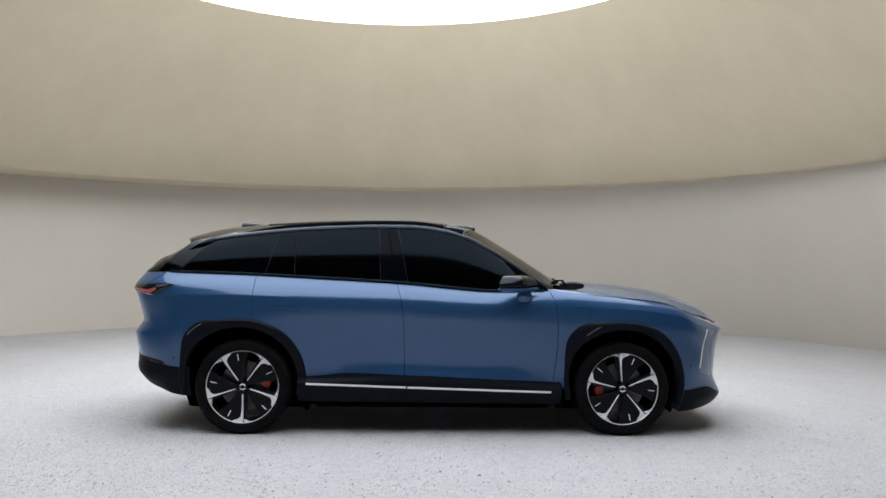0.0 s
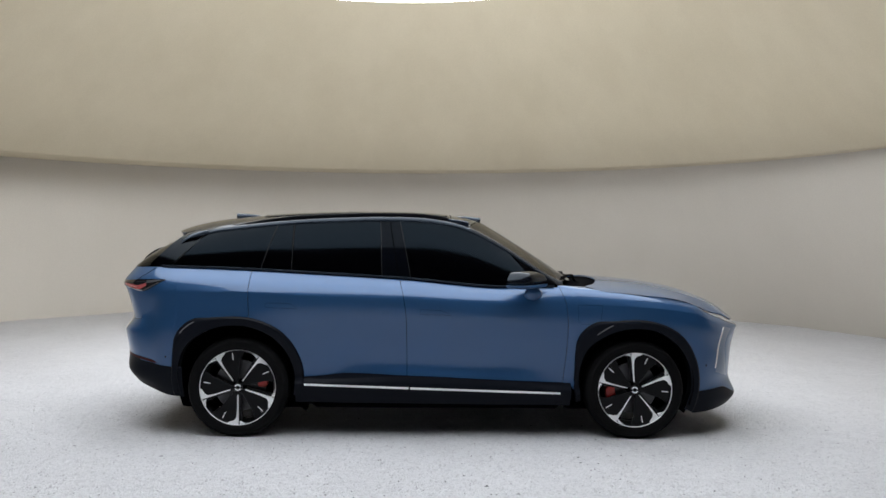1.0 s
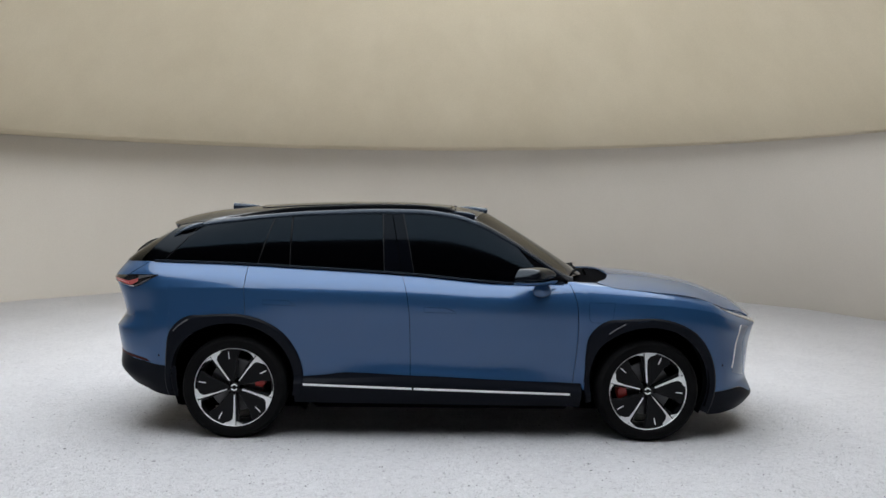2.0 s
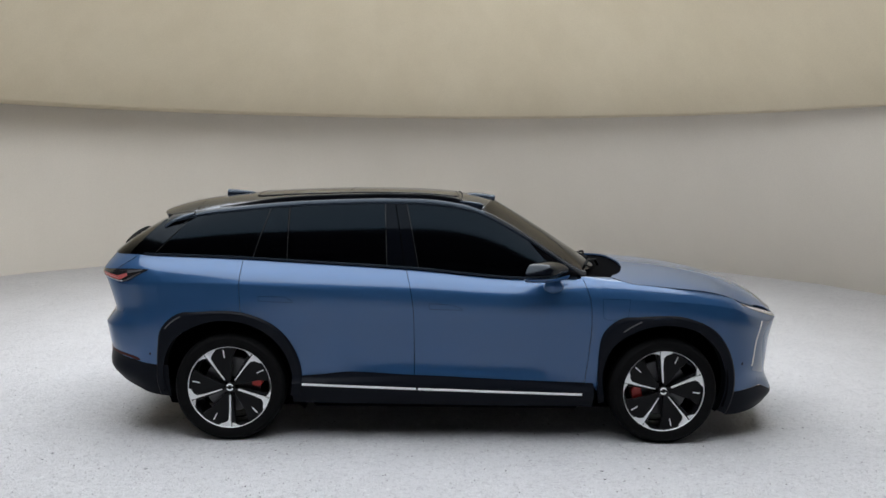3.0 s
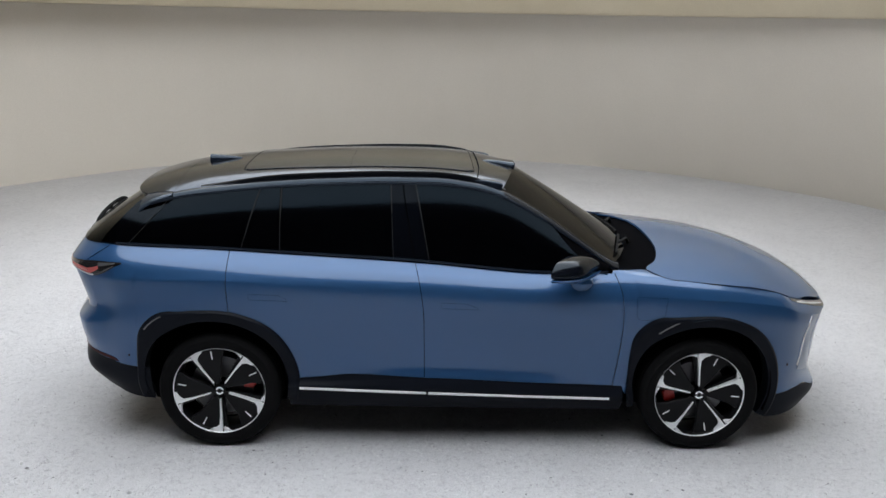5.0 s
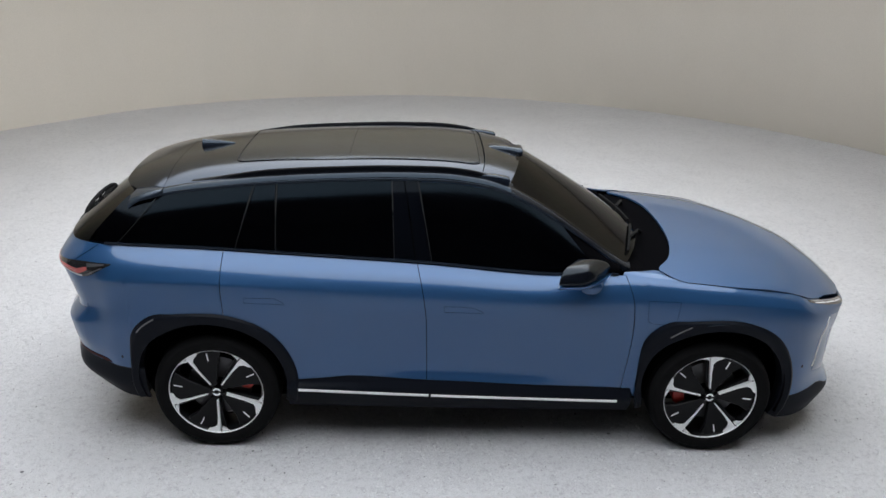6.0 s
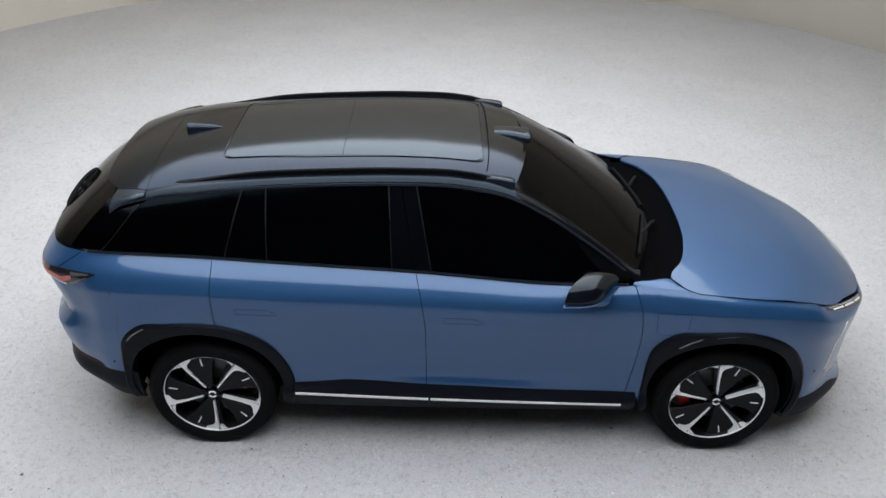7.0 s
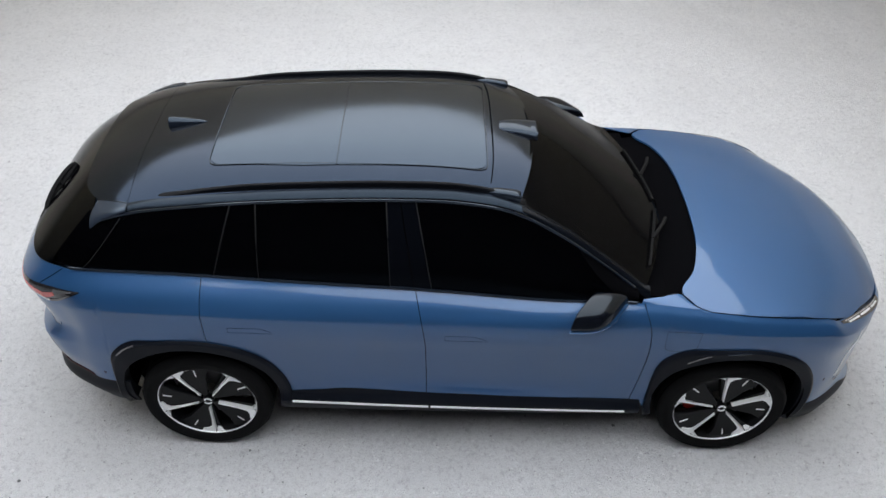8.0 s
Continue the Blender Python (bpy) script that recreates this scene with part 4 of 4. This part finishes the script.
def parking_sensor(side, s, r):
    def f(u, v):
        a = 2 * math.pi * u
        return flip(hull(s + 0.028 * v * math.cos(a), r + 0.065 * v * math.sin(a)), side, 0.002)
    sheet("parking_sensor", f, 12, 2, CLAD, car, "small round parking sensor", 0.003)


for side in (-1, 1):
    reflector(side)
    parking_sensor(side, 3.75, 2.55)
    parking_sensor(side, 11.55, 2.9)
    tail_lamp(side)
    head_lamp(side)
    day_light(side)


# door handles, charge flap: thin seam outlines on the paint
def outline_seam(name, corners, side, label, parent=None, width=0.0016):
    pts = []
    for (x0, z0), (x1, z1) in zip(corners, corners[1:] + corners[:1]):
        for t in np.linspace(0, 1, 7)[:-1]:
            x, z = x0 + (x1 - x0) * t, z0 + (z1 - z0) * t
            pts.append((x, side * (side_y(x, z) + 0.0002), z))
    return tube(name, pts, width, width, SEAM, parent or car, label, 6, True)


for side in (-1, 1):
    outline_seam("handle_seam", [(-1.278, 1.004), (-1.278, 0.972), (-1.05, 0.964), (-1.057, 0.976), (-1.10, 1.002)], side, "flush door handle outline", DOORS["rear_door", side])
    outline_seam("handle_seam", [(-0.137, 0.966), (-0.137, 0.929), (0.088, 0.924), (0.075, 0.938), (0.02, 0.960)], side, "flush door handle outline", DOORS["front_door", side])
outline_seam("flap_seam", [(1.040, 1.009), (1.044, 0.900), (1.052, 0.878), (1.072, 0.867), (1.15, 0.866), (1.19, 0.876), (1.214, 0.902), (1.224, 1.009)], -1, "charging flap outline")


# mirrors
def mirror(side):
    def rounded(corners):
        for _ in range(2):
            corners = [tuple(w * a + (1 - w) * b for a, b in zip(p, q)) for p, q in zip(corners, corners[1:] + corners[:1]) for w in (0.78, 0.22)]
        return corners
    def shell(name, corners, waist, stations, mat, parent, label):
        """A hollow-looking housing lofted along x: stations of (x, height share, outward share)."""
        ring_pts = rounded(corners)
        k = len(ring_pts)
        verts, faces = [], []
        for x, tall, wide in stations:
            for y, z in ring_pts:
                yy = 0.90 + (y - 0.90) * wide
                verts.append((x + 0.72 * (1.04 - yy), side * yy, waist + (z - waist) * tall))
        for i in range(len(stations) - 1):
            faces += [(i * k + j, i * k + (j + 1) % k, (i + 1) * k + (j + 1) % k, (i + 1) * k + j) for j in range(k)]
        faces += [tuple(range(k)), tuple((len(stations) - 1) * k + j for j in range(k))[::-1]]
        ob = finish(name, verts, faces, mat, parent, label, 40)
        b = bmesh.new()
        b.from_mesh(ob.data)
        bmesh.ops.recalc_face_normals(b, faces=b.faces)
        b.to_mesh(ob.data)
        b.free()
        return ob
    cap = [(0.90, 1.170), (1.085, 1.164), (1.112, 1.168), (1.114, 1.190), (1.080, 1.243), (1.05, 1.257), (0.93, 1.262), (0.90, 1.245)]
    m = shell("door_mirror", cap, 1.186, [(0.530, 0.86, 0.95), (0.536, 0.96, 0.99), (0.55, 1.0, 1.0), (0.60, 0.99, 1.0), (0.64, 0.93, 0.99), (0.668, 0.82, 0.95), (0.69, 0.66, 0.88), (0.703, 0.44, 0.76), (0.708, 0.2, 0.66)], CAP, car, "gloss black door mirror with a blue underside")
    under = [(0.90, 1.132), (1.06, 1.130), (1.104, 1.140), (1.120, 1.156), (1.114, 1.160), (0.90, 1.164)]
    shell("mirror_underside", under, 1.167, [(0.531, 0.90, 0.97), (0.538, 1.0, 1.0), (0.60, 1.0, 1.0), (0.65, 0.98, 0.98), (0.685, 0.92, 0.90), (0.71, 0.75, 0.76), (0.717, 0.4, 0.66)], BLUE, m, "blue lower shell")
    pane = [(0.908, 1.180), (1.085, 1.176), (1.098, 1.196), (1.068, 1.242), (1.042, 1.252), (0.93, 1.254), (0.908, 1.24)]
    shell("mirror_glass", pane, 1.186, [(0.527, 0.84, 0.93), (0.5295, 0.84, 0.93)], SILVER_SMOKE, m, "mirror glass")
    lens = [(1.06 + 0.006 * math.cos(a), 1.158 + 0.004 * math.sin(a)) for a in np.linspace(0, 2 * math.pi, 9)[:-1]]
    slab("mirror_camera", [(0.592 + 2.2 * (y - 1.06) * 0.5, z - 0.004) for y, z in lens], side * 1.104, side * 1.09, SEAM, m, "tiny dark camera lens", 0.0006)
    def arm(u, v):
        a = 2 * math.pi * u
        y = 0.975 - 0.115 * v
        r = math.sqrt(min(1.0, 5 * v + 0.001))
        return (0.695 + 0.02 * v + r * (0.058 + 0.02 * v) * math.cos(a), side * y, 1.095 - 0.018 * v + r * (0.044 + 0.012 * v) * math.sin(a))
    sheet("mirror_arm", arm, 20, 14, BLUE, m, "blue mirror foot", 0.004, (0.66, side * 0.95, 1.09))
    return m


for side in (-1, 1):
    mirror(side)


# roof fittings
def fin(u, v):
    a = 2 * math.pi * u
    x = -1.69 + 0.21 * v
    h = 0.046 * (1 - v) ** 0.8 + 0.002
    w = 0.035 * (1 - v) ** 0.5 + 0.002
    return (x, w * math.cos(a), roof_z(x, 0) - 0.012 + max(0, math.sin(a)) ** 0.7 * (h + 0.012))


sheet("aerial_fin", fin, 24, 14, GLOSS, car, "gloss black aerial fin on the roof", 0.004, core=(-1.6, 0, 1.65))


def pod(name, x0, x1, y0, w, h, label):
    def f(u, v):
        a = 2 * math.pi * u
        x = x0 + (x1 - x0) * v
        k = v ** 0.7 if v < 0.93 else 1 - (v - 0.93) * 2
        return (x, y0 + w * (0.55 + 0.45 * k) * math.copysign(abs(math.cos(a)) ** 0.5, math.cos(a)), roof_z(min(x, 0.34), y0) - 0.02 + max(0, math.sin(a)) ** 0.5 * (0.022 + h * k))
    body = sheet(name, f, 28, 16, GLOSS, car, label, 0.004, core=((x0 + x1) / 2, y0, 1.6))
    def eye(u, v):
        p = f(0.06 + 0.38 * u, 1.0)
        q = f(0.25, 1.0)
        base = roof_z(min(x1, 0.34), y0)
        return (p[0] + 0.004, y0 + (p[1] - y0) * (0.55 + 0.3 * v), base + 0.004 + (q[2] - base - 0.010) * v)
    sheet("sensor_window", eye, 10, 3, SEAM, body, "dark sensor window", 0.003, core=((x0 + x1) / 2, y0, 1.6))
    return body


pod("sensor_tower", 0.15, 0.365, 0.0, 0.088, 0.036, "gloss black sensor housing over the windscreen")
pod("side_sensor", 0.045, 0.235, -0.575, 0.035, 0.030, "small black sensor pod")
pod("side_sensor", 0.045, 0.235, 0.575, 0.035, 0.030, "small black sensor pod")


# cowl
def cowl(u, v):
    y = (-1 + 2 * u) * 0.788
    x1 = COWL(abs(y)) + 0.015
    x0 = 1.13 - 0.22 * (abs(y) / 0.8) ** 2 - 0.04
    x = x0 + (x1 - x0) * v
    return (x, y, hood_z(max(x, 0.95), y) - 0.02 - 0.02 * math.sin(math.pi * v))


sheet("cowl", cowl, 40, 8, LINER, car, "black cowl below the windscreen", 0.02)

for side in (-1, 1):
    tube("tailgate_seam", [flip(hull(3.12 - 0.50 * t, 7.97 - 0.85 * t), side, 0.0005) for t in np.linspace(0, 1, 9)], 0.004, 0.004, SEAM, car, "dark tailgate shut line", 6)

# wipers
for y0, y1 in ((-0.12, -0.64), (0.50, -0.02)):
    blade = []
    for t in np.linspace(0, 1, 10):
        y = y0 + (y1 - y0) * t
        a = y / 0.79
        p = screen((a + 1) / 2, 0.045 + 0.02 * math.sin(math.pi * t))
        blade.append((p[0] + 0.010, y, p[2] + 0.004))
    w = tube("wiper_blade", blade, 0.016, 0.020, RUBBER, car, "black wiper at the windscreen's foot")
    mid = blade[5]
    arm = [(1.205, y0 + 0.10, 1.10), (1.19, y0 + 0.04, 1.112), ((1.185 + mid[0]) / 2 + 0.01, (y0 + mid[1]) / 2, mid[2] + 0.002), (mid[0], mid[1], mid[2] + 0.006)]
    tube("wiper_arm", arm, 0.020, 0.016, RUBBER, w)
def rear_wiper():
    """A blade lying across the rear window, with its arm standing clear of it in a flat loop."""
    a, b, n = np.array((-2.268, -0.03, 1.366)), np.array((-2.366, -0.375, 1.244)), np.array((-0.56, 0.0, 0.83))
    blade = [a + (b - a) * t + n * 0.012 for t in np.linspace(0, 1, 8)]
    w = tube("rear_wiper", blade, 0.030, 0.022, RUBBER, car, "black rear wiper on the tailgate glass")
    arm = [a + (b - a) * t + n * (0.012 + 0.030 * math.sin(math.pi * min(1.0, 1.15 * t)) ** 0.5) for t in np.linspace(0.0, 0.95, 14)]
    tube("wiper_arm", arm, 0.026, 0.020, RUBBER, w)
    tube("wiper_clip", [a + (b - a) * 0.42 + n * 0.016, a + (b - a) * 0.42 + n * 0.038], 0.020, 0.030, RUBBER, w)


rear_wiper()


# ---- loose stones on the ground ----
def stones():
    rng = np.random.default_rng(7)
    verts, faces = [], []
    ico = [(0, 0, 1), (0.9, 0, 0.3), (0.28, 0.85, 0.3), (-0.72, 0.53, 0.3), (-0.72, -0.53, 0.3), (0.28, -0.85, 0.3)]
    tri = [(0, 1, 2), (0, 2, 3), (0, 3, 4), (0, 4, 5), (0, 5, 1)]
    for _ in range(60000):
        x, y = rng.uniform(-5.2, 5.2), -3.4 + abs(rng.normal(0, 3.2)) - 1.0
        if y > 8.5:
            continue
        size = 0.004 + 0.008 * rng.random() ** 2 + (0.006 * rng.random() if rng.random() < 0.03 else 0)
        a = rng.uniform(0, 6.28)
        c, d = math.cos(a) * size, math.sin(a) * size
        base = 0.012 * noise.noise((x * 0.7, y * 0.7, 0)) + 0.006 * noise.noise((x * 3.1, y * 3.1, 5)) + 0.012
        sx, sy, sz = rng.uniform(0.7, 1.3, 3)
        k = len(verts)
        for px, py, pz in ico:
            px, py = px * sx, py * sy
            verts.append((x + px * c - py * d, y + px * d + py * c, base + (pz * sz - 0.25) * size * 0.8))
        faces += [(k + i, k + j, k + m) for i, j, m in tri]
    ob = finish("gravel_stones", verts, faces, STONE)
    tagged(ob, "loose small white and grey stones scattered on the gravel", "gravel", kind="stuff")


stones()
